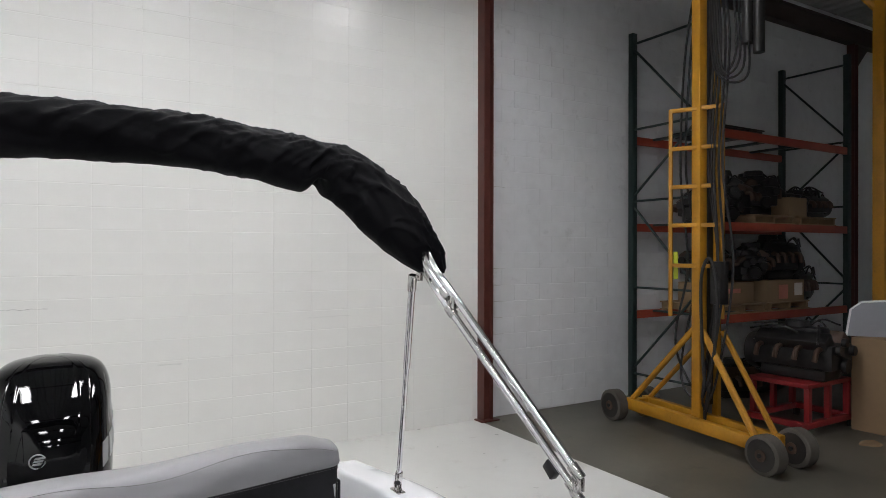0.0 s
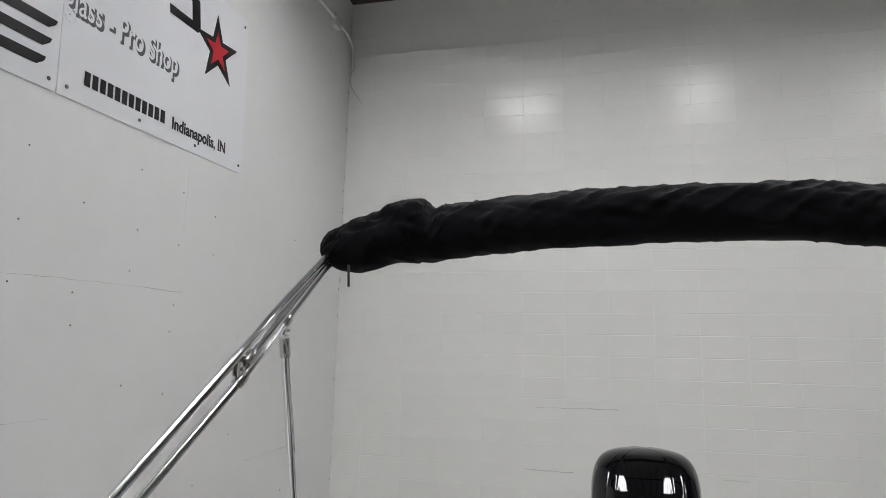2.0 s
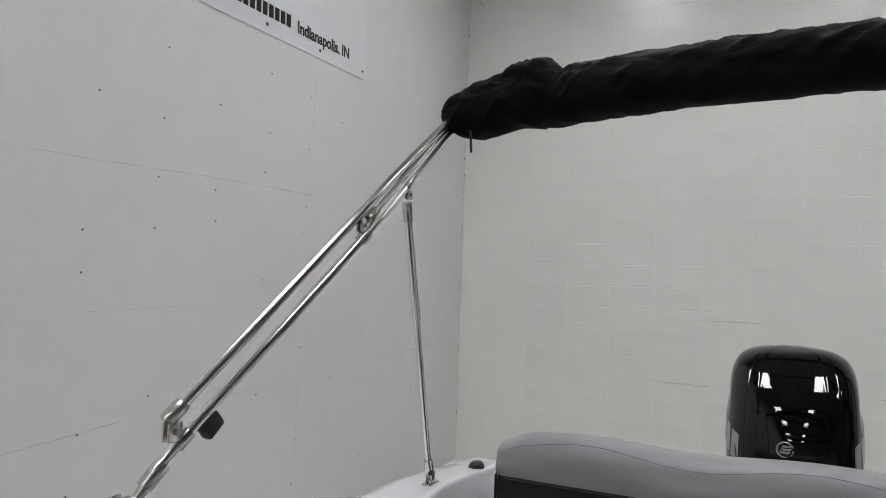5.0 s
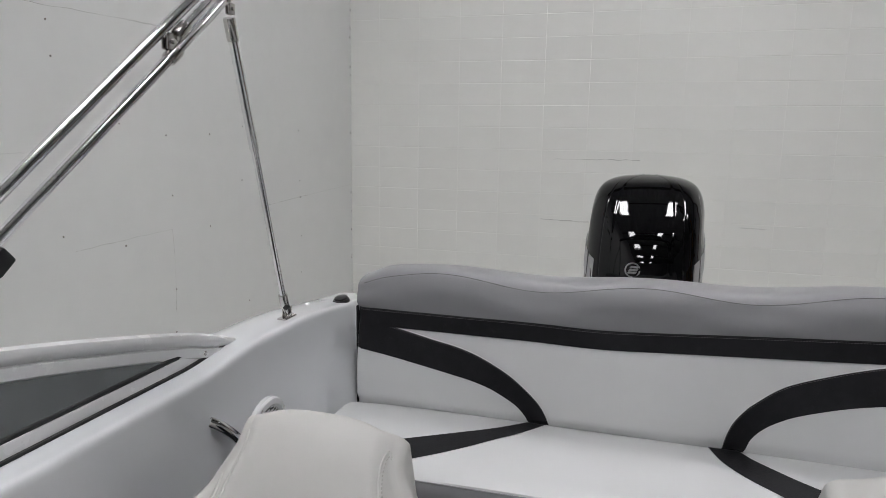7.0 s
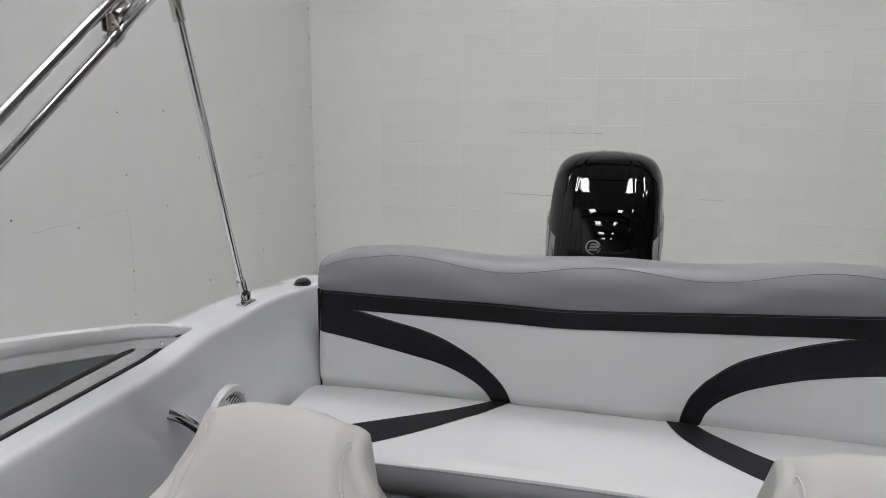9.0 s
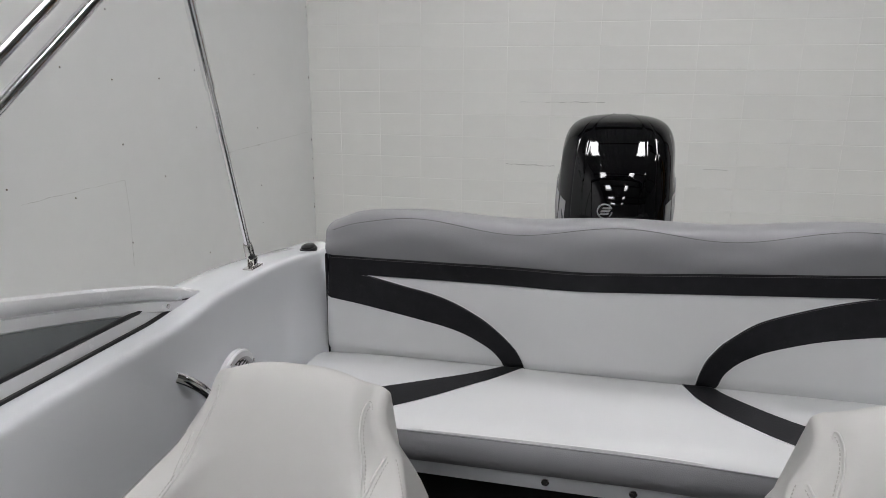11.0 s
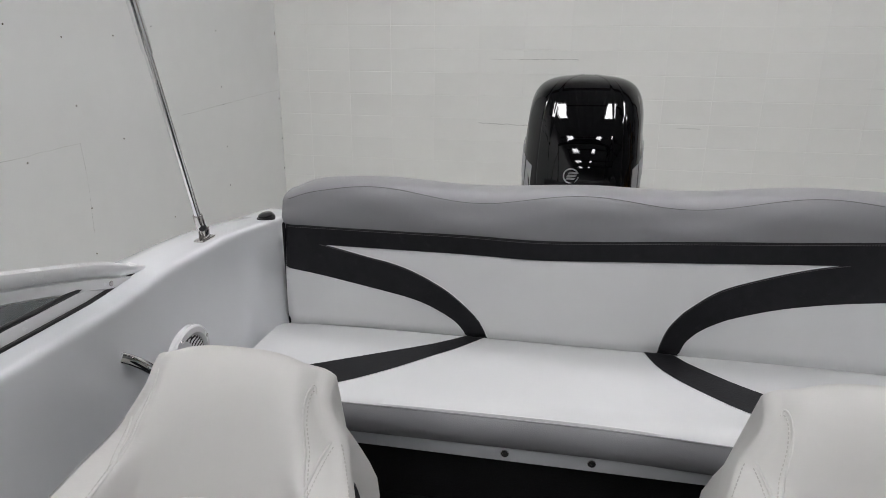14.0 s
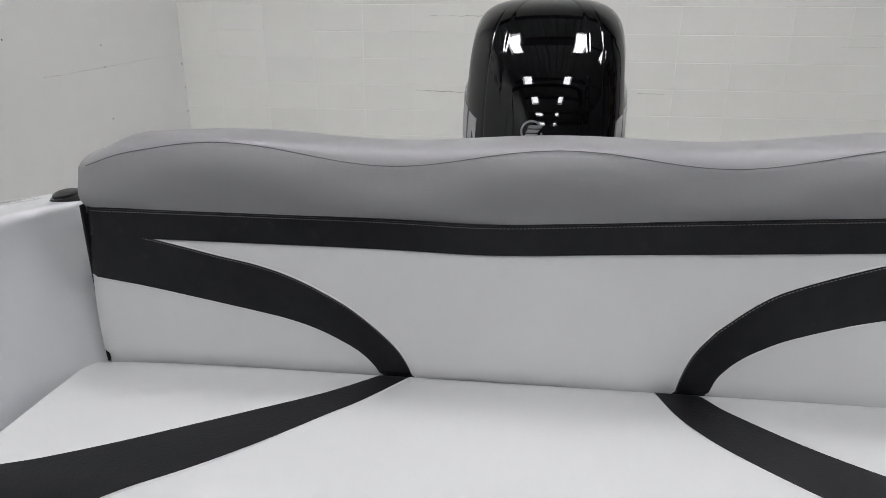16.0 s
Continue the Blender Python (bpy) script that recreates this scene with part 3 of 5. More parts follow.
stitches("stitching", [back_point(x, 1.1595 + band_rise(x), 0.0038) for x in np.linspace(-BX + 0.01, BX - 0.01, 160)], THREAD, bench_back)
stitches("stitching", [back_point(q[0], q[1] - 0.004, 0.0026) for q in spline(ARC_UP, 90)], THREAD, bench_back)
stitches("stitching", [back_point(q[0] + 0.002, q[1] - 0.004, 0.0026) for q in spline(ARC_UP_R, 90)], THREAD, bench_back)
for edge in (ARC_UP, ARC_LO, ARC_UP_R, ARC_LO_R):
    part("welt", tube([back_point(q[0], q[1], 0.0012) for q in spline(edge, 80)], 0.0016, 6), VINYL, bench_back)



def seat_top(x, y):
    u, v = abs(x) / 0.972, (y - 1.96) / 0.43
    return 0.846 - 0.012 * max(0, u) ** 8 - 0.016 * (1 - min(1, max(0, v * 7))) ** 2 - 0.012 * smooth(2.365, 2.398, y) ** 2 + 0.004 * math.sin(math.pi * min(1, max(0, v)))


def seat_point(x, y, off=0.0):
    return (x, y, seat_top(x, y) + off)


def seat_front(x):
    return 1.958 + 0.006 * math.cos(x * 3.0) - 0.018 * smooth(0.0, 0.6, x)


def seat_ring(x):
    f = seat_front(x)
    return [(x, f + 0.004, 0.826)] + [seat_point(x, y) for y in np.linspace(f + 0.008, 2.40, 22)] + [(x, 2.40, 0.745), (x, f + 0.02, 0.745), (x, f + 0.006, 0.80)]


bench_seat = part("seat_cushion", loft(cushion_ends(seat_ring, -0.958, 0.958, 80, 0.014)), VINYL, bench)


def front_ring(x):
    f = seat_front(x)
    return [(x, f + 0.003, 0.828), (x, f - 0.006, 0.815), (x, f - 0.010, 0.79), (x, f - 0.004, 0.755), (x, f + 0.012, 0.738), (x, f + 0.035, 0.737), (x, f + 0.035, 0.82)]


part("front_band", loft(cushion_ends(front_ring, -0.95, 0.95, 60, 0.012)), VINYL_GREY, bench, "grey vinyl front band")
part("piping", tube([(x, seat_front(x) + 0.002, 0.829) for x in np.linspace(-0.95, 0.95, 80)], 0.0022, 6), VINYL_GREY, bench_seat)
SARC_A = [(-0.342, 2.392), (-0.359, 2.366), (-0.443, 2.294), (-0.550, 2.223), (-0.651, 2.160), (-0.746, 2.104), (-0.842, 2.057), (-0.939, 2.020), (-0.954, 1.968)]
SARC_B = [(-0.279, 2.392), (-0.298, 2.364), (-0.363, 2.279), (-0.412, 2.228), (-0.505, 2.132), (-0.595, 2.054), (-0.685, 1.992), (-0.733, 1.966)]
SARC_C = [(0.186, 2.392), (0.192, 2.365), (0.211, 2.301), (0.238, 2.249), (0.284, 2.191), (0.369, 2.112), (0.43, 2.068), (0.51, 2.012), (0.575, 1.960)]
SARC_D = [(0.255, 2.392), (0.278, 2.366), (0.311, 2.320), (0.403, 2.233), (0.490, 2.171), (0.572, 2.124), (0.66, 2.084), (0.80, 2.030), (0.954, 1.985)]
strip("stripe", SARC_A, SARC_B, seat_point, VINYL_DARK, bench_seat, 50)
strip("stripe", SARC_C, SARC_D, seat_point, VINYL_DARK, bench_seat, 50)
for edge in (SARC_A, SARC_B, SARC_C, SARC_D):
    part("welt", tube([seat_point(q[0], q[1], 0.0010) for q in spline(edge, 80)], 0.0016, 6), VINYL, bench_seat)

# ---- helm chairs, facing the bow ----


# section of the back pad: (y, z) up the front, over the crest and down behind
PAD_LOOP = spline([(-0.085, 0.30), (-0.055, 0.42), (-0.030, 0.54), (0.000, 0.65), (0.026, 0.71), (0.052, 0.757), (0.077, 0.793), (0.098, 0.813), (0.118, 0.822), (0.138, 0.812), (0.152, 0.78), (0.148, 0.65), (0.125, 0.45), (0.105, 0.30)], 96)
CREST = max(range(96), key=lambda i: PAD_LOOP[i][1])
PAD_Z, PAD_Y = [q[1] for q in PAD_LOOP[:CREST + 1]], [q[0] for q in PAD_LOOP[:CREST + 1]]


def pad_half(z):
    """Half width of the back pad, narrowing to the head and spreading into the wings."""
    return 0.206 - 0.056 * smooth(0.64, 0.80, z) + 0.065 * smooth(0.69, 0.56, z)


def pad_point(u, y, z, front=1.0):
    """Place on the pad; u runs across it from -1 to 1, front is 1 on the face and 0 behind."""
    a = abs(u)
    us = 0.72 + 0.08 * smooth(0.65, 0.79, z)
    bevel = (0.045 - 0.024 * smooth(0.68, 0.80, z)) * max(0.0, (a - us) / (1 - us)) ** 1.5
    wing = -0.16 * smooth(0.70, 0.55, z) * smooth(0.52, 0.95, a)
    hollow = 0.016 * max(0.0, 1 - (a / 0.72) ** 2) * smooth(0.80, 0.62, z)
    return Vector((u * pad_half(z) * (0.84 + 0.16 * front), y + front * (bevel + wing + hollow), z - 0.030 * a ** 3 * smooth(0.62, 0.82, z)))


def pad_face(u, z, off=0.0):
    p = pad_point(u, float(np.interp(z, PAD_Z, PAD_Y)), z)
    p.y -= off
    return p


def helm_chair():
    """Built round its own foot: x across, y aft, z up."""
    ch = thing("helm_chair", (0, 0, 0), "white vinyl bucket helm chair with charcoal insert and back shell", "chair", "helm chairs")
    rings = []
    for u in np.linspace(-1, 1, 61):
        rings.append([pad_point(u, q[0], q[1], 1 - smooth(CREST - 4, CREST + 12, i)) for i, q in enumerate(PAD_LOOP)])
    for sgn in (-1, 1):
        base = rings[0] if sgn < 0 else rings[-1]
        n = len(base)
        extra = []
        for ang in (0.35, 0.7, 1.05, 1.35):
            inset, out = 0.024 * (1 - math.cos(ang)), 0.024 * math.sin(ang)
            row = []
            for i, p in enumerate(base):
                d = base[min(i + 1, n - 1)] - base[max(i - 1, 0)]
                nrm = Vector((0, d.z, -d.y)).normalized()
                row.append(p + nrm * inset + Vector((sgn * out, 0, 0)))
            extra.append(row)
        rings = extra[::-1] + rings if sgn < 0 else rings + extra
    part("back_pad", loft(rings), VINYL_CHAIR, ch, "warm white vinyl back pad", sharp=85)
    rows = []
    for u in np.linspace(-1, 1, 31):
        zt = 0.455 + 0.135 * math.sqrt(max(0, 1 - abs(u) ** 2.6))
        rows.append([pad_face(0.62 * u, z, 0.006) for z in np.linspace(0.32, zt, 14)] + [pad_face(0.62 * u, z, -0.01) for z in np.linspace(zt + 0.003, 0.32, 6)])
    part("insert", loft(rows), VINYL_DARK, ch, "charcoal vinyl insert")
    part("piping", tube([pad_face(0.64 * u, 0.458 + 0.140 * math.sqrt(max(0, 1 - abs(u) ** 2.6)), 0.003) for u in np.linspace(-1, 1, 40)], 0.004, 8), VINYL_CHAIR, ch)
    for s in (-1, 1):
        path = spline([(1.0, 0.79), (0.985, 0.800), (0.955, 0.799), (0.925, 0.786), (0.90, 0.768), (0.87, 0.745), (0.83, 0.705), (0.785, 0.66), (0.76, 0.60), (0.73, 0.50), (0.70, 0.40)], 90)
        part("piping", tube([pad_face(s * q[0], q[1], 0.0006) for q in path], 0.0021, 8), VINYL_CHAIR, ch)
        stitches("stitching", [pad_face(s * (q[0] + 0.022), q[1] - 0.006, 0.0008) for q in path[6:]], THREAD_PALE, ch, 0.0072, 0.0042, 0.001)
        cross = spline([(1.0, 0.705), (0.95, 0.694), (0.87, 0.676), (0.78, 0.655)], 24)
        part("piping", tube([pad_face(s * q[0], q[1], 0.0006) for q in cross], 0.0026, 8), VINYL_CHAIR, ch)
        stitches("stitching", [pad_face(s * q[0], q[1] - 0.009, 0.0008) for q in cross], THREAD_PALE, ch, 0.0072, 0.0042, 0.001)
        edge = [pad_point(s, float(np.interp(z, PAD_Z, PAD_Y)), z) + Vector((s * 0.014, 0.004, 0)) for z in np.linspace(0.42, 0.70, 30)]
        stitches("stitching", edge, THREAD_PALE, ch, 0.0072, 0.0042, 0.001)
    rows = []
    for z in np.linspace(0.22, 0.665, 18):
        w = pad_half(max(z, 0.40)) * 0.95
        back = 0.14 * (z - 0.40) + 0.122
        w *= 1 - 0.16 * smooth(0.60, 0.67, z)
        lap = 0.075 * smooth(0.70, 0.52, z)
        outer = [(w * u, back + 0.045 - (0.105 + lap) * abs(u) ** 3, z) for u in np.linspace(-1, 1, 21)]
        inner = [(w * 0.95 * u, back - 0.002 - (0.075 + lap) * abs(u) ** 3, z) for u in np.linspace(1, -1, 21)]
        rows.append(outer + inner)
    part("back_shell", loft(rows), VINYL_DARK, ch, "charcoal back shell")
    ring = lambda k, z, dy=0.0: [(0.255 * k * math.copysign(abs(math.cos(a)) ** 0.6, math.cos(a)), -0.24 + dy + 0.25 * k * math.copysign(abs(math.sin(a)) ** 0.6, math.sin(a)), z) for a in np.linspace(0, math.tau, 41)[:-1]]
    part("seat_pad", loft([ring(0.92, 0.26), ring(1, 0.29), ring(1.0, 0.36), ring(0.93, 0.395), ring(0.6, 0.40)]), VINYL_CHAIR, ch)
    part("seat_shell", loft([ring(0.7, 0.20), ring(0.95, 0.22), ring(1.02, 0.275)]), VINYL_DARK, ch)
    part("pedestal", tube([(0, -0.16, 0.01), (0, -0.16, 0.21)], 0.04, 16), ALLOY, ch)
    part("foot_plate", disc((0, -0.16, 0.0), (0, 0, 1), 0.16, 0.015, 24), ALLOY, ch)
    return ch


port_chair = helm_chair()
port_chair.matrix_basis = Matrix.Translation((-0.615, 1.36, 0.40))
copy_thing(port_chair, Matrix.Translation((0.443, 1.44, 0.40)))

# ---- windscreen wings on both gunwales ----


def screen_rail(y):
    """Top rail of the side windscreen (port side, x negative)."""
    u = smooth(1.95, 0.9, y)
    z = 1.186 + 0.24 * (1 - ((y - 0.2) / 1.68) ** 2) * 0.92 if y > 0.2 else 1.407
    z += 0.014 * smooth(1.95, 1.72, y) * smooth(0.8, 1.35, y)
    return (-1.105 - 0.115 * smooth(1.95, 1.0, y), y, max(1.178, z))


def windscreen(s):
    ws = thing("side_windscreen", (s * 1.12, 1.2, rail_z(1.2)), "white framed tinted side windscreen on the gunwale", "windscreen", "side windscreens")
    ys = list(np.linspace(-0.55, 1.92, 60))
    prof = [(-0.014, -0.012), (-0.018, 0.0), (-0.013, 0.013), (0.0, 0.018), (0.013, 0.013), (0.018, 0.0), (0.015, -0.012), (0.007, -0.0185), (0.008, -0.0205), (0.0135, -0.0225), (0.0145, -0.046), (0.010, -0.05), (-0.006, -0.05), (-0.008, -0.02)]
    rings = []
    for y in ys:
        x, yy, z = screen_rail(y)
        k = 1 - 0.45 * smooth(1.80, 1.92, y)
        rings.append([(s * -(x + a * k), yy, max(rail_z(y) - 0.006, z + b * k)) for a, b in prof])
    part("top_rail", loft(rings), FRAME_WHITE, ws)
    # lower frame strip with gaskets
    ys2 = np.linspace(-0.55, 1.90, 40)
    part("sill_frame", loft([[(s * (1.105), y, rail_z(y) - 0.004), (s * 1.108, y, 1.197), (s * 1.130, y, 1.199), (s * 1.132, y, rail_z(y) - 0.004)] for y in ys2]), FRAME_WHITE, ws)
    part("gasket", tube([(s * 1.1045, y, rail_z(y) + 0.001) for y in ys2], 0.006, 8), RUBBER, ws, "black rubber gasket")
    yg = np.linspace(-0.5, 1.725, 40)
    part("gasket", tube([(s * 1.115, y, 1.201) for y in yg], 0.006, 8), RUBBER, ws, "black rubber gasket")
    rows = []
    for y in yg:
        x, yy, z = screen_rail(y)
        zt = max(1.205, z - 0.045)
        rows.append([(s * 1.116, y, 1.2), (s * -(x + 0.004), y, zt), (s * (-(x + 0.004) + 0.005), y, zt), (s * 1.121, y, 1.2)])
    g = part("pane", loft(rows), PANE, ws, "smoke tinted pane")
    g.visible_shadow = False
    for y in (0.6, 1.79):
        x, yy, z = screen_rail(y)
        part("screw", disc((s * (-(x) - 0.0125), y, z - 0.034), (-s, 0, 0), 0.0065, 0.003, 10), STEEL, ws)
    part("post", tube([(s * 1.12, -0.45, 1.2), (s * -screen_rail(-0.45)[0], -0.45, screen_rail(-0.45)[2])], 0.014, 8), FRAME_WHITE, ws)
    return ws


for s in (-1, 1):
    windscreen(s)

# ---- folded bimini top ----
bimini = thing("bimini_top", (0, 1.6, 1.2), "folded bimini top in black canvas boot on polished poles", "bimini top")
POLE = 0.0118


def collar(p, q, r, parent, name="collar", mat=None):
    p, q = Vector(p), Vector(q)
    part(name, tube([p, p + (q - p) * 0.08, p + (q - p) * 0.92, q], [r * 0.93, r, r, r * 0.93], 16), mat or STEEL, parent)


def eye_hinge(p, axis, size, parent, name="hinge"):
    """Forked hinge: two cheek plates and a bolt."""
    p = Vector(p)
    h = part(name, box((p.x - size * 0.55, p.y - size, p.z - size * 1.1), (p.x - size * 0.25, p.y + size, p.z + size * 1.1), 0.002), STEEL, parent)
    box_ = box((p.x + size * 0.25, p.y - size, p.z - size * 1.1), (p.x + size * 0.55, p.y + size, p.z + size * 1.1), 0.002)
    part("cheek", box_, STEEL, h)
    part("bolt", tube([(p.x - size * 0.9, p.y, p.z), (p.x + size * 0.9, p.y, p.z)], size * 0.34, 10), STEEL, h)
    return h


def bimini_side(s):
    P = lambda x, y, z: Vector((s * -x, y, z))
    if s < 0:
        foot, low, slide = P(-1.207, 1.140, 1.357), P(-1.188, 1.186, 1.425), P(-1.166, 1.238, 1.494)
        joint, knee, head = P(-1.036, 1.648, 1.910), P(-1.012, 1.815, 2.062), P(-0.962, 2.00, 2.262)
    else:
        foot, low, slide = P(-1.212, 1.325, 1.325), P(-1.206, 1.345, 1.388), P(-1.197, 1.365, 1.428)
        joint, knee, head = P(-1.013, 1.695, 1.885), P(-1.0, 1.80, 1.985), P(-1.03, 1.90, 2.08)
    main = spline([low, slide, joint, knee, head], 50)
    part("main_pole", tube(main, POLE, 14), ALLOY, bimini)
    up = Vector((0, -0.030, 0.033)) if s < 0 else Vector((0, -0.024, 0.026))
    front = spline([slide + up * 1.25, joint + up * 1.15 + Vector((s * 0.008, 0, 0)), knee + up * 1.1, head + up * 0.5], 40)
    part("front_pole", tube(front, POLE, 14), ALLOY, bimini)
    inner = spline([joint + Vector((-s * 0.004, 0.008, 0.040)), knee + Vector((-s * 0.012, -0.004, 0.036)), head + Vector((0, -0.01, 0.014))], 24)
    part("inner_pole", tube(inner, POLE * 0.95, 14), ALLOY, bimini)
    # deck mount
    m = part("deck_mount", box((foot.x - 0.017, foot.y - 0.042, foot.z + 0.004), (foot.x + 0.017, foot.y + 0.042, foot.z + 0.011), 0.003), STEEL, bimini)
    part("fork", plate([(-0.02, 0), (0.02, 0), (0.009, 0.042), (-0.009, 0.042)], 0.004, Matrix.Translation((foot.x - 0.012, foot.y, foot.z + 0.008)) @ Matrix(((0, 0, 1, 0), (1, 0, 0, 0), (0, 1, 0, 0), (0, 0, 0, 1)))), STEEL, m)
    part("fork", plate([(-0.02, 0), (0.02, 0), (0.009, 0.042), (-0.009, 0.042)], 0.004, Matrix.Translation((foot.x + 0.008, foot.y, foot.z + 0.008)) @ Matrix(((0, 0, 1, 0), (1, 0, 0, 0), (0, 1, 0, 0), (0, 0, 0, 1)))), STEEL, m)
    part("pin", tube([(foot.x - 0.026, foot.y - 0.002, foot.z + 0.04), (foot.x + 0.022, foot.y - 0.002, foot.z + 0.04)], 0.004, 8), STEEL, m)
    part("eye_end", tube([foot + Vector((0, 0, 0.035)), foot + (main[0] - foot) * 0.55, main[0]], [0.008, 0.0105, 0.0125], 10), STEEL, bimini)
    d = (slide - main[0]).normalized()
    collar(main[0] - d * 0.016, main[0] + d * 0.036, POLE + 0.0045, bimini)
    # slider with hinge and clip
    d2 = (joint - slide).normalized()
    collar(slide - d2 * 0.02, slide + d2 * 0.016, POLE + 0.0045, bimini, "slider")
    eye_hinge((slide + front[0]) / 2 + Vector((0, -0.008, -0.004)), d2, 0.017, bimini)
    f2 = (front[8] - front[0]).normalized()
    collar(front[0] - f2 * 0.006, front[0] + f2 * 0.038, POLE + 0.0042, bimini)
    c = slide + d2 * (0.034 if s < 0 else 0.05)
    cl = box((-0.013, -0.018, -0.02), (0.013, 0.03, 0.018), 0.006, m=Matrix.Translation(c + Vector((0, 0.032, -0.012))) @ Matrix.Rotation(radians(40), 4, "X"))
    part("clip", cl, RUBBER, bimini, "black plastic clip")
    # middle joint
    d3 = (knee - joint).normalized()
    collar(joint - d2 * 0.02, joint + d2 * 0.014, POLE + 0.0042, bimini, "slider")
    eye_hinge(joint + Vector((0, -0.012, 0.024)), d3, 0.016, bimini)
    i2 = (inner[5] - inner[0]).normalized()
    collar(inner[0] - i2 * 0.004, inner[0] + i2 * 0.034, POLE + 0.0035, bimini)
    # rear strut
    top = knee + Vector((s * 0.016, 0.028, -0.045)) if s < 0 else Vector((0.99, 1.89, 1.985))
    collar(knee - d3 * 0.018, knee + d3 * 0.014, POLE + 0.0038, bimini, "slider")
    eye_hinge((knee + top) / 2 + Vector((0, 0.008, -0.004)), d3, 0.012, bimini)
    base = P(-1.076, 2.160, rail_z(2.16))
    sd = (base - top).normalized()
    st = part("rear_strut", tube([top + sd * 0.045, top + sd * 0.34], 0.0124, 14), ALLOY, bimini)
    part("lower_tube", tube([top + sd * 0.335, base - sd * 0.075], 0.0095, 14), ALLOY, st)
    collar(top, top + sd * 0.055, 0.0148, bimini)
    collar(base - sd * 0.085, base - sd * 0.04, 0.0138, bimini)
    part("eye_end", tube([base - sd * 0.045, base - sd * 0.012], [0.008, 0.007], 10), STEEL, bimini)
    mt = part("deck_mount", box((base.x - 0.015, base.y - 0.034, base.z - 0.003), (base.x + 0.015, base.y + 0.034, base.z + 0.005), 0.002), STEEL, bimini)
    for o in (-0.011, 0.007):
        part("fork", box((base.x + o, base.y - 0.013, base.z + 0.004), (base.x + o + 0.004, base.y + 0.013, base.z + 0.036), 0.0015), STEEL, mt)
    part("knob", disc((base.x - s * 0.012, base.y - 0.016, base.z + 0.04), (0, -1, 0), 0.009, 0.014, 10), RUBBER, mt)


for s in (-1, 1):
    bimini_side(s)


def boot_y(x):
    return 2.2 - (0.17 if x < 0 else 0.20) * (min(abs(x), 1.15) / 0.9) ** 2 - 0.05 * smooth(0.82, 1.06, x)


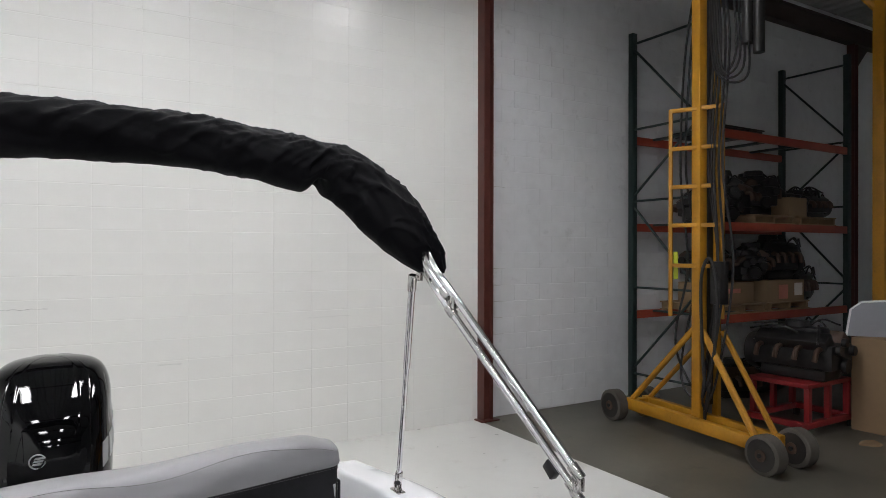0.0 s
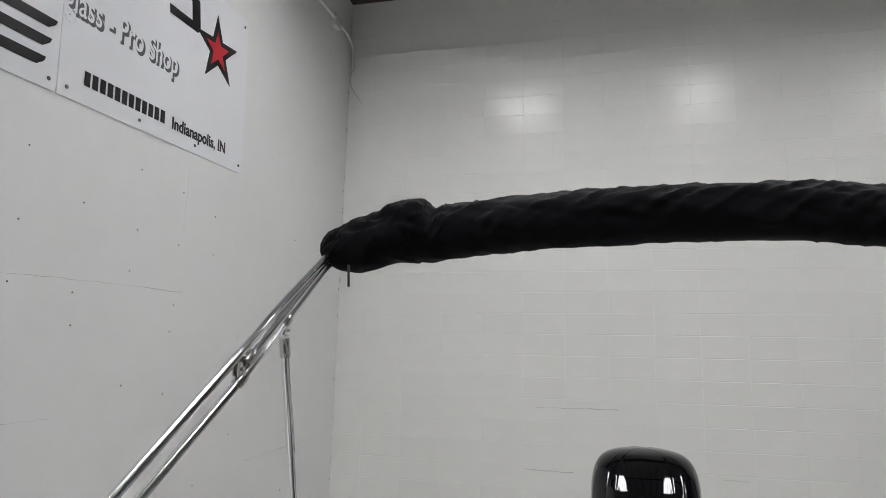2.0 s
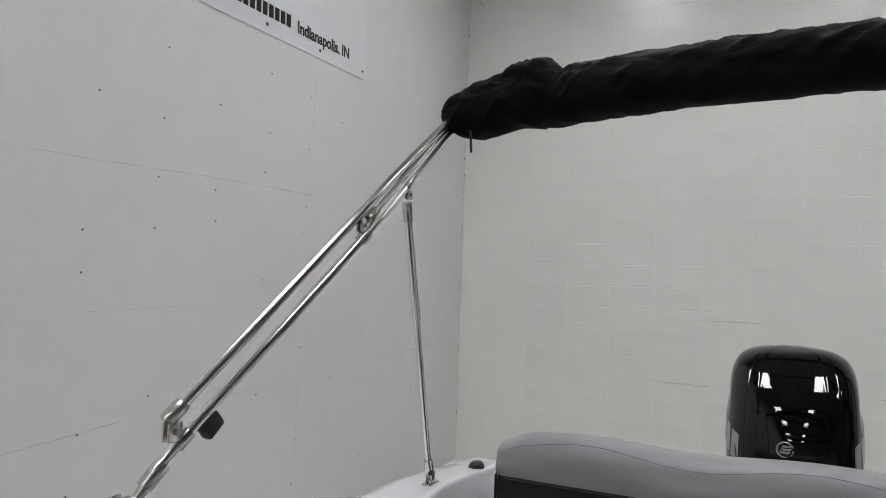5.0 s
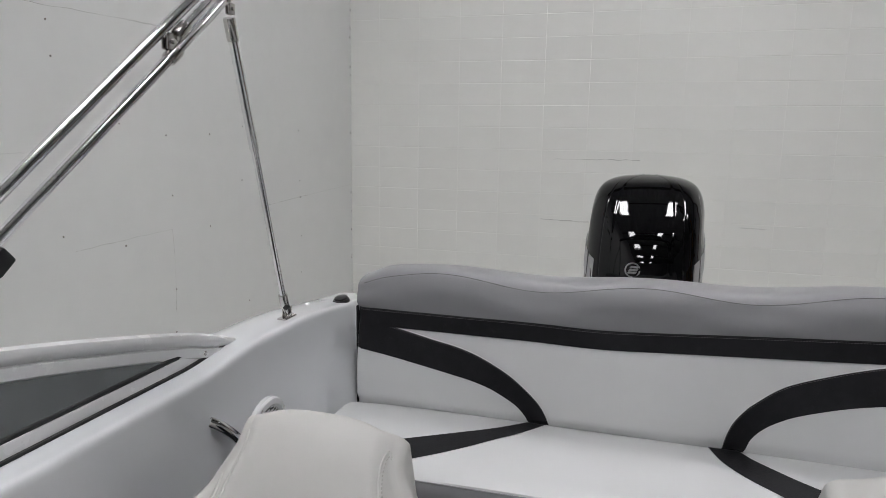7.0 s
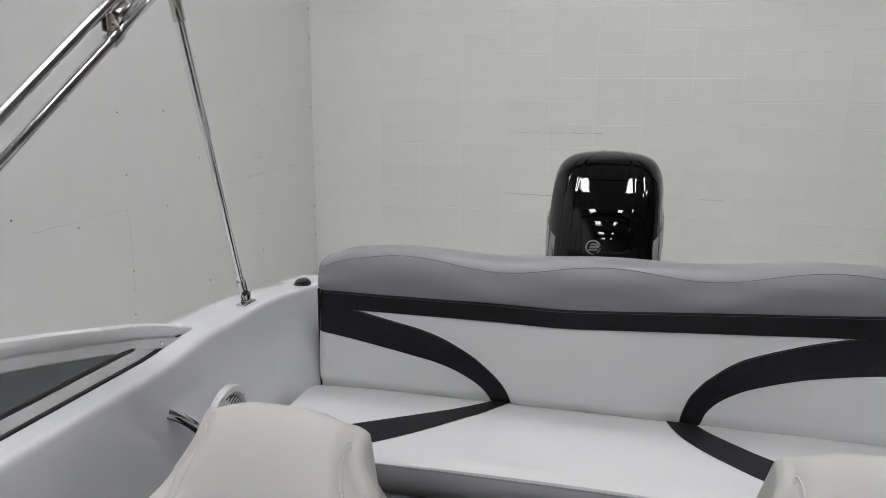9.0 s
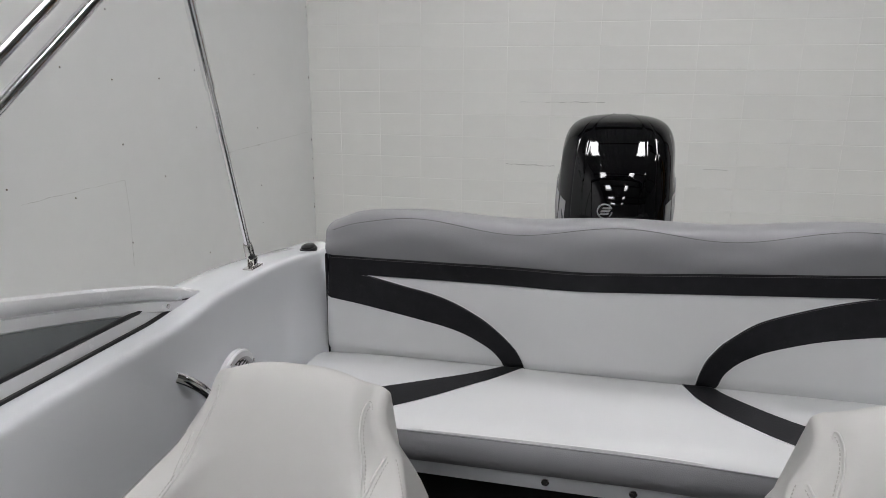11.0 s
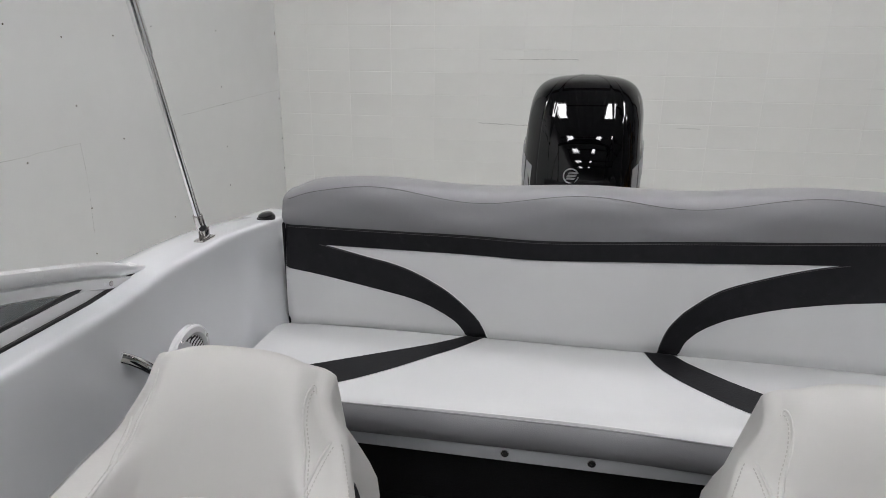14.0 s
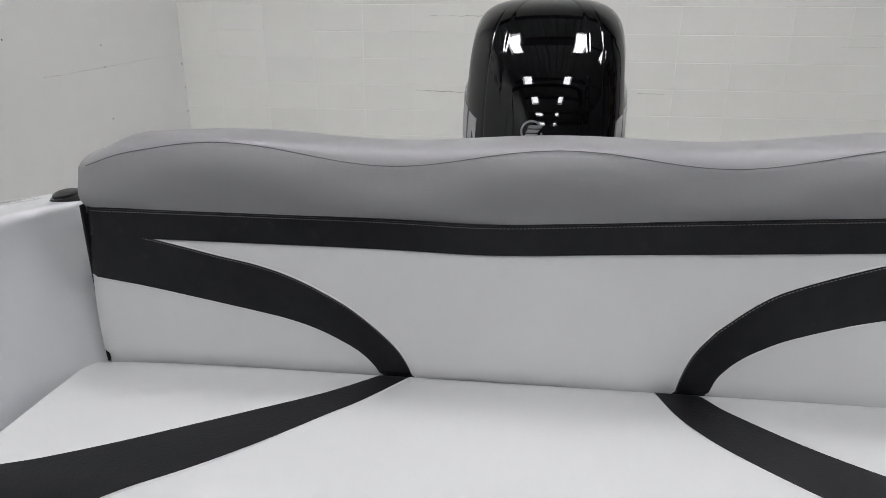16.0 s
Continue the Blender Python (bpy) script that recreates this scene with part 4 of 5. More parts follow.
def boot():
    """Canvas boot: a drooping sleeve with gathered wrinkles, slumped over one end."""
    ctrl = [(-0.992, 2.270, 0.026), (-0.962, 2.280, 0.058), (-0.90, 2.296, 0.076), (-0.80, 2.340, 0.090), (-0.735, 2.352, 0.094), (-0.67, 2.35, 0.083), (-0.5, 2.378, 0.085), (-0.2, 2.405, 0.087), (0.1, 2.413, 0.084), (0.35, 2.404, 0.085), (0.55, 2.373, 0.082), (0.66, 2.352, 0.087), (0.73, 2.338, 0.082), (0.80, 2.32, 0.087), (0.866, 2.270, 0.096), (0.921, 2.202, 0.100), (0.973, 2.131, 0.092), (1.012, 2.072, 0.073), (1.048, 2.022, 0.049), (1.074, 1.99, 0.027)]
    pts = spline(ctrl, 420)
    seg = 72
    rings = []
    for i, (x, z, r) in enumerate(pts):
        a, b = pts[max(0, i - 1)], pts[min(len(pts) - 1, i + 1)]
        dx, dz = b[0] - a[0], b[1] - a[1]
        l = math.hypot(dx, dz)
        nx, nz = -dz / l, dx / l
        y = boot_y(x)
        ring = []
        gather = math.exp(-((x + 0.8) / 0.14) ** 2) + 0.9 * smooth(0.72, 0.9, x)
        for k in range(seg):
            t = k * math.tau / seg
            c, sn = math.cos(t), math.sin(t)
            n1 = noise.noise(Vector((x * 5 + 1.6 * sn, c * 1.2, sn * 1.1)))
            n2 = noise.noise(Vector((x * 20 + 5 * sn - 2.5 * c, c * 2.2, sn * 2.2 + 9)))
            ridge = 1 - abs(noise.noise(Vector((x * 12.0 - 0.9 * sn + 0.7 * c, 3.1 + c * 0.7, sn * 0.7))))
            w = 0.006 * n1 + 0.0032 * n2 + 0.0115 * (ridge ** 9 - 0.32)
            w += gather * (0.0045 * math.sin(x * 60 + 2.2 * sn + 5 * n1) + 0.0032 * n2)
            # fine diagonal folds, pinched along the zip at the top
            fold = 1 - abs(noise.noise(Vector((x * 17.0 + 2.6 * c - 1.1 * sn, c * 0.5 + 5.3, sn * 0.5))))
            w += 0.0085 * (fold ** 14 - 0.16) * smooth(-0.75, -0.1, sn)
            crimp = 1 - abs(noise.noise(Vector((x * 30.0 - 1.2 * c, 1.7, c * 0.8))))
            w -= 0.005 * crimp ** 16 * smooth(0.1, 0.9, sn)
            w -= 0.016 * math.exp(-((x + 0.655 + 0.02 * c) / 0.012) ** 2) * smooth(-0.3, 0.7, sn)
            w -= 0.012 * math.exp(-((x + 0.80 + 0.02 * c) / 0.012) ** 2) * smooth(-0.1, 0.7, sn)
            w += 0.012 * math.exp(-((x + 0.73) / 0.05) ** 2) * smooth(0.0, 0.9, sn)
            w += (0.016 * math.exp(-((x - 0.665) / 0.05) ** 2) + 0.016 * math.exp(-((x - 0.80) / 0.045) ** 2)) * smooth(-0.4, -0.95, sn)
            # notch where the boot is tied, and the flat hem below
            w -= 0.065 * math.exp(-((x - 0.738) / 0.018) ** 2) * smooth(-0.55, -0.95, sn)
            w += 0.012 * smooth(-0.4, -0.95, sn) * smooth(-0.95, -0.75, x) * (0.5 + 0.5 * noise.noise(Vector((x * 4, 7, 1))))
            rr = r + w * min(1, r / 0.06) * (1 - 0.6 * smooth(-0.45, -0.95, sn) * (1 - math.exp(-((x - 0.738) / 0.03) ** 2))) * (1 - 0.35 * smooth(0.5, 0.95, sn))
            ring.append((x + nx * rr * sn, y - rr * 1.06 * c, z + nz * rr * sn))
        rings.append(ring)
    return loft(rings)


cov = part("boot", boot(), CANVAS, bimini, "wrinkled black canvas boot", sharp=180)
part("zip_pull", tube([(-0.905, 1.975, 2.235), (-0.9, 1.972, 2.17)], 0.0035, 6), RUBBER, cov)

# ---- loudspeaker and grab handle on the liner ----


def liner_x(y, z):
    u = max(0.0, (rail_z(y) - 0.05 - z) / (rail_z(y) - 0.46))
    return 1.030 - 0.055 * u


speaker = thing("marine_speaker", (-1.02, 1.915, 0.93), "round white marine loudspeaker with slotted grille", "loudspeaker")
tilt = math.atan(0.055 / 0.70)
SPK = Matrix.Translation((-liner_x(1.915, 0.93), 1.915, 0.93)) @ Matrix.Rotation(radians(90), 4, "Y") @ Matrix.Rotation(tilt, 4, "Y") @ Matrix.Rotation(radians(90), 4, "Z")


def spk_ring(r, h):
    return [SPK @ Vector((r * math.cos(a), r * math.sin(a), h)) for a in np.linspace(0, math.tau, 49)[:-1]]


part("ring", loft([spk_ring(0.096, -0.004), spk_ring(0.097, 0.008), spk_ring(0.092, 0.014), spk_ring(0.078, 0.017), spk_ring(0.070, 0.012), spk_ring(0.068, 0.006)]), FRAME_WHITE, speaker)
part("grille", loft([spk_ring(0.070, 0.008), spk_ring(0.06, 0.0135), spk_ring(0.04, 0.0175), spk_ring(0.015, 0.019)]), FRAME_WHITE, speaker, "white domed grille")
for i in range(12):
    v = -0.058 + 0.0105 * i
    w = math.sqrt(0.065 ** 2 - v * v)
    for a, b in ((-1.0, -0.30), (0.30, 1.0)):
        pts = []
        for u in np.linspace(a, b, 10):
            x, y = w * u, v + 0.008 * math.sin(u * 3.0)
            q = min(0.068, math.hypot(x, y))
            pts.append(SPK @ Matrix.Rotation(radians(20), 4, "Z") @ Vector((x, y, 0.0085 + 0.0105 * (1 - (q / 0.07) ** 2))))
        part("slot", tube(pts, 0.0031, 6), RUBBER, speaker)
part("badge", loft([[SPK @ Vector((0.018 * math.cos(a), 0.018 * math.sin(a), h)) for a in np.linspace(0, math.tau, 21)[:-1]] for h in (0.015, 0.024)]), FRAME_WHITE, speaker)
for a in (0.5, 2.07, 3.64, 5.21):
    part("screw", disc(SPK @ Vector((0.086 * math.cos(a), 0.086 * math.sin(a), 0.014)), SPK.to_3x3() @ Vector((0, 0, 1)), 0.005, 0.003, 10), STEEL, speaker)

handle = thing("grab_handle", (-1.025, 1.72, 1.03), "chrome tubular grab handle on the white liner", "handle")
part("bar", tube(spline([(-1.032, 1.70, 1.046), (-1.012, 1.716, 1.030), (-0.990, 1.742, 0.996), (-0.970, 1.78, 0.93), (-0.966, 1.835, 0.85), (-1.006, 1.86, 0.79)], 30), 0.0145, 14), CHROME, handle)
part("flange", disc((-1.0295, 1.70, 1.045), (1, 0, 0), 0.0155, 0.004, 16), CHROME, handle)
part("flange", disc((-1.012, 1.855, 0.79), (1, 0, 0), 0.02, 0.006, 16), CHROME, handle)

# ---- outboard motor ----
MX = -0.014
motor = thing("outboard_motor", (MX, 2.95, 0.92), "gloss black outboard motor clamped on the transom", "outboard motor")


# outline of the cowl from foot to crown: height, front, back, half width
COWL = spline([(0.90, 2.952, 3.56, 0.224), (1.0, 2.961, 3.585, 0.234), (1.1, 2.973, 3.60, 0.240), (1.18, 2.986, 3.605, 0.242), (1.25, 2.999, 3.605, 0.242), (1.30, 3.011, 3.605, 0.241), (1.345, 3.0265, 3.604, 0.239), (1.37, 3.039, 3.602, 0.2375), (1.40, 3.059, 3.60, 0.237), (1.44, 3.096, 3.595, 0.2345), (1.47, 3.133, 3.588, 0.230), (1.50, 3.174, 3.58, 0.223), (1.53, 3.226, 3.566, 0.210), (1.555, 3.278, 3.55, 0.190), (1.574, 3.326, 3.53, 0.156), (1.585, 3.366, 3.505, 0.110), (1.591, 3.40, 3.48, 0.05)], 120)


TURN = (math.cos(radians(-3.5)), math.sin(radians(-3.5)))


def cowl_point(u, v):
    """u round the cowl, v from foot (0) to crown (1)."""
    k = v * (len(COWL) - 1)
    i = min(int(k), len(COWL) - 2)
    z, yf, yb, w = COWL[i] + (COWL[i + 1] - COWL[i]) * (k - i)
    pw = lambda q, e: math.copysign(abs(q) ** e, q)
    cu, su = pw(math.cos(u), 0.80), pw(math.sin(u), 0.80)
    x, y = w * cu, (yf + yb) / 2 + (yb - yf) / 2 * su
    # flanks set back behind a fine groove; a soft crease inside it
    f = abs(x) / max(w, 0.02)
    low = smooth(1.605, 1.57, z)
    depth = (0.0035 * smooth(0.655, 0.672, f) + 0.0045 * math.exp(-((f - 0.662) / 0.011) ** 2) - 0.0022 * smooth(0.46, 0.50, f)) * low
    # air scoop high on each flank
    depth += 0.012 * smooth(0.93, 0.97, f) * smooth(1.30, 1.40, z) * smooth(1.53, 1.50, z) * smooth(3.02, 3.06, y) * smooth(3.40, 3.2, y)
    n = Vector((x / 0.05, (y - 3.265) / 0.11, (z - 1.2) / 0.25)).normalized()
    q = Vector((x, y - 3.27, z)) - n * depth
    # the motor is steered a little, its nose towards port
    return Vector((MX + q.x * TURN[0] - q.y * TURN[1], 3.27 + q.x * TURN[1] + q.y * TURN[0], z - n.z * depth))


rings = []
for j in range(101):
    rings.append([cowl_point(math.tau * i / 480, j / 100) for i in range(480)])
part("cowl", loft(rings), GLOSS_BLACK, motor, "gloss black moulded cowl", sharp=60)
ring = lambda k, z, y0=3.27: [(MX + 0.175 * k * math.copysign(abs(math.cos(a)) ** 0.6, math.cos(a)), y0 + 0.27 * k * math.copysign(abs(math.sin(a)) ** 0.6, math.sin(a)), z) for a in np.linspace(0, math.tau, 49)[:-1]]
part("lower_cowl", loft([ring(1.12, 1.0), ring(1.12, 0.9), ring(0.95, 0.82), ring(0.6, 0.74)]), SATIN_BLACK, motor)
part("midsection", loft([ring(0.5, 0.80), ring(0.42, 0.6), ring(0.36, 0.3), ring(0.34, 0.12)]), SATIN_BLACK, motor)
part("bracket", box((MX - 0.12, 2.76, 0.62), (MX + 0.12, 3.08, 0.955), 0.02), SATIN_BLACK, motor)
part("gearcase", tube([(MX, 3.0, 0.16), (MX, 3.1, 0.16), (MX, 3.4, 0.16), (MX, 3.5, 0.16)], [0.02, 0.055, 0.055, 0.03], 16), SATIN_BLACK, motor)
part("skeg", plate([(3.1, 0.12), (3.35, 0.12), (3.38, 0.01), (3.3, 0.004)], 0.012, Matrix.Translation((MX - 0.006, 0, 0)) @ Matrix(((0, 0, 1, 0), (1, 0, 0, 0), (0, 1, 0, 0), (0, 0, 0, 1)))), SATIN_BLACK, motor)


def cowl_front_y(x, z):
    """Front face of the cowl at a place, by stepping round its outline."""
    best, y = 9.0, 2.95
    for j in range(10, 60):
        v = j / 72
        for i in range(72, 144):
            p = cowl_point(math.tau * i / 144, v)
            d = (p.x - x) ** 2 + (p.z - z) ** 2
            if d < best:
                best, y = d, p.y
    return y


LY = cowl_front_y(-0.055, 1.245)
badge = Matrix.Translation((-0.055, LY - 0.0035, 1.245)) @ Matrix.Rotation(radians(90), 4, "X")
part("emblem", tube([badge @ Vector((0.027 * math.cos(a), 0.027 * math.sin(a), 0)) for a in np.linspace(0.35, math.tau - 0.1, 40)], 0.0028, 8), DECAL, motor, "silver ring emblem")
bm = bmesh.new()
for k in range(3):
    plate([(-0.020 + 0.004 * k, -0.014 + 0.011 * k), (0.012 + 0.004 * k, -0.014 + 0.011 * k), (0.018 + 0.004 * k, -0.006 + 0.011 * k), (-0.014 + 0.004 * k, -0.006 + 0.011 * k)], 0.002, badge, bm)
part("emblem", bm, DECAL, motor, "silver slanted bars")


def flank(s, y, z):
    best, x = 9.0, 0.2
    for j in range(4, 60):
        v = j / 72
        for i in range(144):
            p = cowl_point(math.tau * i / 144, v)
            if s * (p.x - MX) > 0:
                d = (p.y - y) ** 2 + (p.z - z) ** 2
                if d < best:
                    best, x = d, p.x
    return x


for s in (-1, 1):
    for k in range(7):
        y0 = 3.075 + 0.062 * k
        zb = 1.165 + 0.022 * k
        pts = []
        for dy, dz in ((0, 0), (0.042, 0.014), (0.052, 0.112), (0.010, 0.098)):
            pts.append((flank(s, y0 + dy, zb + dz) + s * 0.003, y0 + dy, zb + dz))
        bm = bmesh.new()
        a = [bm.verts.new(p) for p in pts]
        b = [bm.verts.new((p[0] - s * 0.004, p[1], p[2])) for p in pts]
        bm.faces.new(a)
        bm.faces.new(b[::-1])
        for i in range(4):
            bm.faces.new((a[i], a[(i + 1) % 4], b[(i + 1) % 4], b[i]))
        bmesh.ops.recalc_face_normals(bm, faces=bm.faces)
        part("decal_bar", bm, DECAL, motor, "silver slanted decal bar")

# ---- storage side of the hall ----
RACK_GREEN = material("dark_green_rack_paint", (0.016, 0.032, 0.030), 0.5, vary=0.2, scale=10)
RACK_RED = material("orange_red_beam_paint", (0.34, 0.055, 0.028), 0.5, vary=0.2, scale=10, fleck=0.3, fleck_scale=20)
LIFT_YELLOW = material("worn_yellow_paint", (0.40, 0.185, 0.009), 0.45, vary=0.22, scale=9, fleck=0.55, fleck_scale=16, fleck_color=(0.07, 0.045, 0.02))
WHEEL_GREY = material("worn_solid_tyre", (0.07, 0.062, 0.052), 0.75, vary=0.3, scale=14)
WHEEL_DARK = material("oily_wheel_disc", (0.016, 0.013, 0.011), 0.6, vary=0.35, scale=20)
PALLET = material("pallet_wood", (0.27, 0.18, 0.10), 0.75, vary=0.25, scale=8, stretch=(1, 6, 6))
CARTON = material("cardboard", (0.25, 0.165, 0.092), 0.8, vary=0.1, scale=6)
ENGINE = material("oily_engine_casting", (0.022, 0.021, 0.021), 0.42, 0.4, vary=0.5, scale=18)
ENGINE_RUST = material("rusty_casting", (0.07, 0.04, 0.028), 0.6, 0.2, vary=0.4, scale=16)
STAND_RED = material("red_stand_paint", (0.22, 0.014, 0.016), 0.4, vary=0.2, scale=10)
PANEL_GREY = material("grey_board", (0.27, 0.27, 0.30), 0.5, vary=0.06)
PAPER = material("paper_label", (0.62, 0.58, 0.55), 0.6, vary=0.1)
PAPER_RED = material("faded_red_label", (0.55, 0.2, 0.15), 0.6, vary=0.15)

RX0, RX1, RY0, RY1, RTOP = 6.98, 10.55, 5.42, 6.47, 5.1
rack = thing("pallet_rack", ((RX0 + RX1) / 2, (RY0 + RY1) / 2, 0), "tall pallet rack with dark green uprights and red beams", "rack")
for x in (RX0, RX1):
    for y in (RY0, RY1):
        part("upright", box((x - 0.045, y - 0.04, 0.0), (x + 0.045, y + 0.04, RTOP), 0.004), RACK_GREEN, rack)
        part("foot_plate", box((x - 0.07, y - 0.06, 0.0), (x + 0.07, y + 0.06, 0.012)), RACK_GREEN, rack)
    for k, z in enumerate((0.35, 1.55, 2.75, 3.75, 4.95)):
        part("brace", tube([(x, RY0, z), (x, RY1, z)], 0.017, 6), RACK_GREEN, rack)
    for z0, z1 in ((0.4, 1.5), (2.7, 1.6), (2.8, 3.7), (4.9, 3.8)):
        part("brace", tube([(x, RY0, z1), (x, RY1, z0)], 0.017, 6), RACK_GREEN, rack)
LEVELS = (1.22, 2.44, 3.66)
for z in LEVELS:
    for y in (RY0, RY1):
        part("beam", box((RX0 + 0.04, y - 0.025, z - 0.11), (RX1 - 0.04, y + 0.025, z), 0.004), RACK_RED, rack)
    for i in range(4):
        x = RX0 + 0.42 + i * 0.75
        part("deck_bar", box((x - 0.04, RY0 + 0.02, z - 0.03), (x + 0.04, RY1 - 0.02, z - 0.002)), RACK_GREEN, rack)


def pallet():
    """A wooden pallet round its own foot."""
    p = thing("pallet", (0, 0, 0), "weathered wooden pallet loaded on the rack", "pallet", "pallets")
    for i in range(6):
        y = -0.45 + 0.18 * i
        part("deck_board", box((-0.5, y - 0.05, 0.105), (0.5, y + 0.05, 0.122), 0.002), PALLET, p)
    for x in (-0.44, 0, 0.44):
        part("stringer", box((x - 0.02, -0.5, 0.017), (x + 0.02, 0.5, 0.105), 0.002), PALLET, p)
    for y in (-0.45, 0, 0.45):
        part("base_board", box((-0.5, y - 0.05, 0.0), (0.5, y + 0.05, 0.017), 0.002), PALLET, p)
    return p


def engine(seed, w=0.75, l=0.55, h=0.5):
    """A salvaged engine: block, heads, covers, pulleys, hoses and pipes, round its own foot."""
    rnd = random.Random(seed)
    e = thing("marine_engine", (0, 0, 0), "dark oily salvaged marine engine", "engine", "stored engines")
    part("sump", box((-w * 0.32, -l * 0.28, 0.0), (w * 0.32, l * 0.28, h * 0.28), 0.03), ENGINE, e)
    part("block", box((-w * 0.4, -l * 0.36, h * 0.22), (w * 0.38, l * 0.36, h * 0.68), 0.025), ENGINE, e)
    for s in (-1, 1):
        m = Matrix.Translation((0, s * l * 0.27, h * 0.70)) @ Matrix.Rotation(radians(-s * 32), 4, "X")
        part("cylinder_head", box((-w * 0.36, -l * 0.13, -h * 0.12), (w * 0.34, l * 0.13, h * 0.14), 0.02, m=m), ENGINE_RUST if rnd.random() < 0.4 else ENGINE, e)
        for k in range(4):
            x = -w * 0.3 + k * w * 0.19
            part("runner", tube(spline([(x, s * l * 0.34, h * 0.62), (x, s * l * 0.5, h * 0.58), (x + 0.02, s * l * 0.52, h * 0.4)], 8), 0.03, 8), ENGINE_RUST, e)
    part("intake", box((-w * 0.25, -l * 0.16, h * 0.72), (w * 0.25, l * 0.16, h * 0.95), 0.03), ENGINE, e)
    part("air_cleaner", disc((rnd.uniform(-0.1, 0.1), 0, h * 0.94), (0, 0, 1), 0.13, 0.07, 18), ENGINE, e)
    for y, z, r in ((0, 0.3, 0.09), (-l * 0.25, 0.55, 0.06), (l * 0.24, 0.6, 0.055), (0.03, 0.72, 0.05)):
        part("pulley", disc((-w * 0.41, y, h * z), (-1, 0, 0), r, 0.05, 16), ENGINE, e)
    part("bell_housing", disc((w * 0.38, 0, h * 0.42), (1, 0, 0), h * 0.36, 0.14, 18), ENGINE, e)
    for k in range(7):
        a = Vector((rnd.uniform(-w * 0.4, w * 0.4), rnd.uniform(-l * 0.4, l * 0.4), h * rnd.uniform(0.6, 0.95)))
        b = Vector((rnd.uniform(-w * 0.4, w * 0.4), rnd.uniform(-l * 0.55, l * 0.55), h * rnd.uniform(0.4, 1.05)))
        part("hose", tube(spline([a, (a + b) / 2 + Vector((0, 0, 0.12)), b], 12), 0.012, 6), ENGINE, e)
    return e


def carton(name, lo, hi, label, mat=None):
    """Closed carton with flaps and tape."""
    c = thing(name, ((lo[0] + hi[0]) / 2, (lo[1] + hi[1]) / 2, lo[2]), label, "box", "stored cartons")
    part("body", box(lo, hi, 0.006), mat or CARTON, c)
    ym = (lo[1] + hi[1]) / 2
    part("flap", box((lo[0] + 0.004, lo[1] + 0.004, hi[2] - 0.001), (hi[0] - 0.004, ym - 0.003, hi[2] + 0.004), 0.001), mat or CARTON, c)
    part("flap", box((lo[0] + 0.004, ym + 0.003, hi[2] - 0.001), (hi[0] - 0.004, hi[1] - 0.004, hi[2] + 0.004), 0.001), mat or CARTON, c)
    return c


base_pallet = pallet()
base_pallet.matrix_basis = pose(7.98, 5.92, LEVELS[0])
for x, z in ((9.02, LEVELS[0]), (9.72 + 0.02, LEVELS[1]), (8.65, LEVELS[1])):
    copy_thing(base_pallet, pose(x, 5.92, z))
first_engine = engine(4)
first_engine.matrix_basis = pose(8.45, 5.85, LEVELS[1] + 0.122, rz=12)
other = engine(9, 0.8, 0.6, 0.62)
other.matrix_basis = pose(9.0, 6.0, LEVELS[1] + 0.122, rz=-20)
third = engine(15, 0.6, 0.5, 0.38)
third.matrix_basis = pose(9.78, 5.8, LEVELS[1] + 0.122, rz=30)
copy_thing(first_engine, pose(8.75, 5.85, LEVELS[0] + 0.42, rz=35))
copy_thing(third, pose(7.85, 5.75, LEVELS[1], rz=80))
copy_thing(other, pose(9.72, 5.85, LEVELS[0], rz=10))
copy_thing(third, pose(9.2, 6.05, LEVELS[0] + 0.42, rz=-15))
copy_thing(other, pose(9.15, 5.78, LEVELS[0] + 0.424, rz=-8))
copy_thing(other, pose(8.75, 5.86, LEVELS[1] + 0.122, rz=70))
copy_thing(third, pose(10.0, 5.72, LEVELS[1] + 0.122, rz=-10))
copy_thing(third, pose(7.5, 5.8, LEVELS[1], rz=15))
copy_thing(other, pose(8.35, 6.05, LEVELS[1] + 0.122, rz=40))
copy_thing(first_engine, pose(9.45, 6.1, LEVELS[1] + 0.122, rz=-50))
copy_thing(first_engine, pose(9.55, 5.9, LEVELS[0] + 0.404, rz=20))
copy_thing(third, pose(8.4, 5.7, LEVELS[0] + 0.424, rz=60))
copy_thing(other, pose(9.3, 5.9, 0.0, rz=15))
copy_thing(first_engine, pose(8.3, 5.8, 0.0, rz=-25))
copy_thing(first_engine, pose(7.9, 6.0, LEVELS[0] + 0.404, rz=5))
c1 = carton("carton", (7.6, 5.5, LEVELS[0] + 0.122), (8.3, 6.2, LEVELS[0] + 0.40), "brown cardboard carton on a pallet with a red label")
part("label", box((7.72, 5.497, LEVELS[0] + 0.27), (8.0, 5.5, LEVELS[0] + 0.33)), PAPER_RED, c1)
c2 = carton("carton", (8.55, 5.46, LEVELS[0] + 0.122), (9.45, 6.3, LEVELS[0] + 0.42), "brown cardboard carton on a pallet with paper labels")
part("label", box((8.82, 5.457, LEVELS[0] + 0.16), (9.04, 5.46, LEVELS[0] + 0.36)), PAPER_RED, c2)
part("label", box((9.2, 5.457, LEVELS[0] + 0.2), (9.4, 5.46, LEVELS[0] + 0.38)), PAPER, c2)
c3 = carton("carton", (9.05, 5.45, LEVELS[1] + 0.122), (9.5, 5.85, LEVELS[1] + 0.39), "light brown cardboard carton beside stored engines")
tray = thing("parts_tray", (8.1, 5.9, LEVELS[2]), "dark shallow parts tray on the top shelf", "tray")
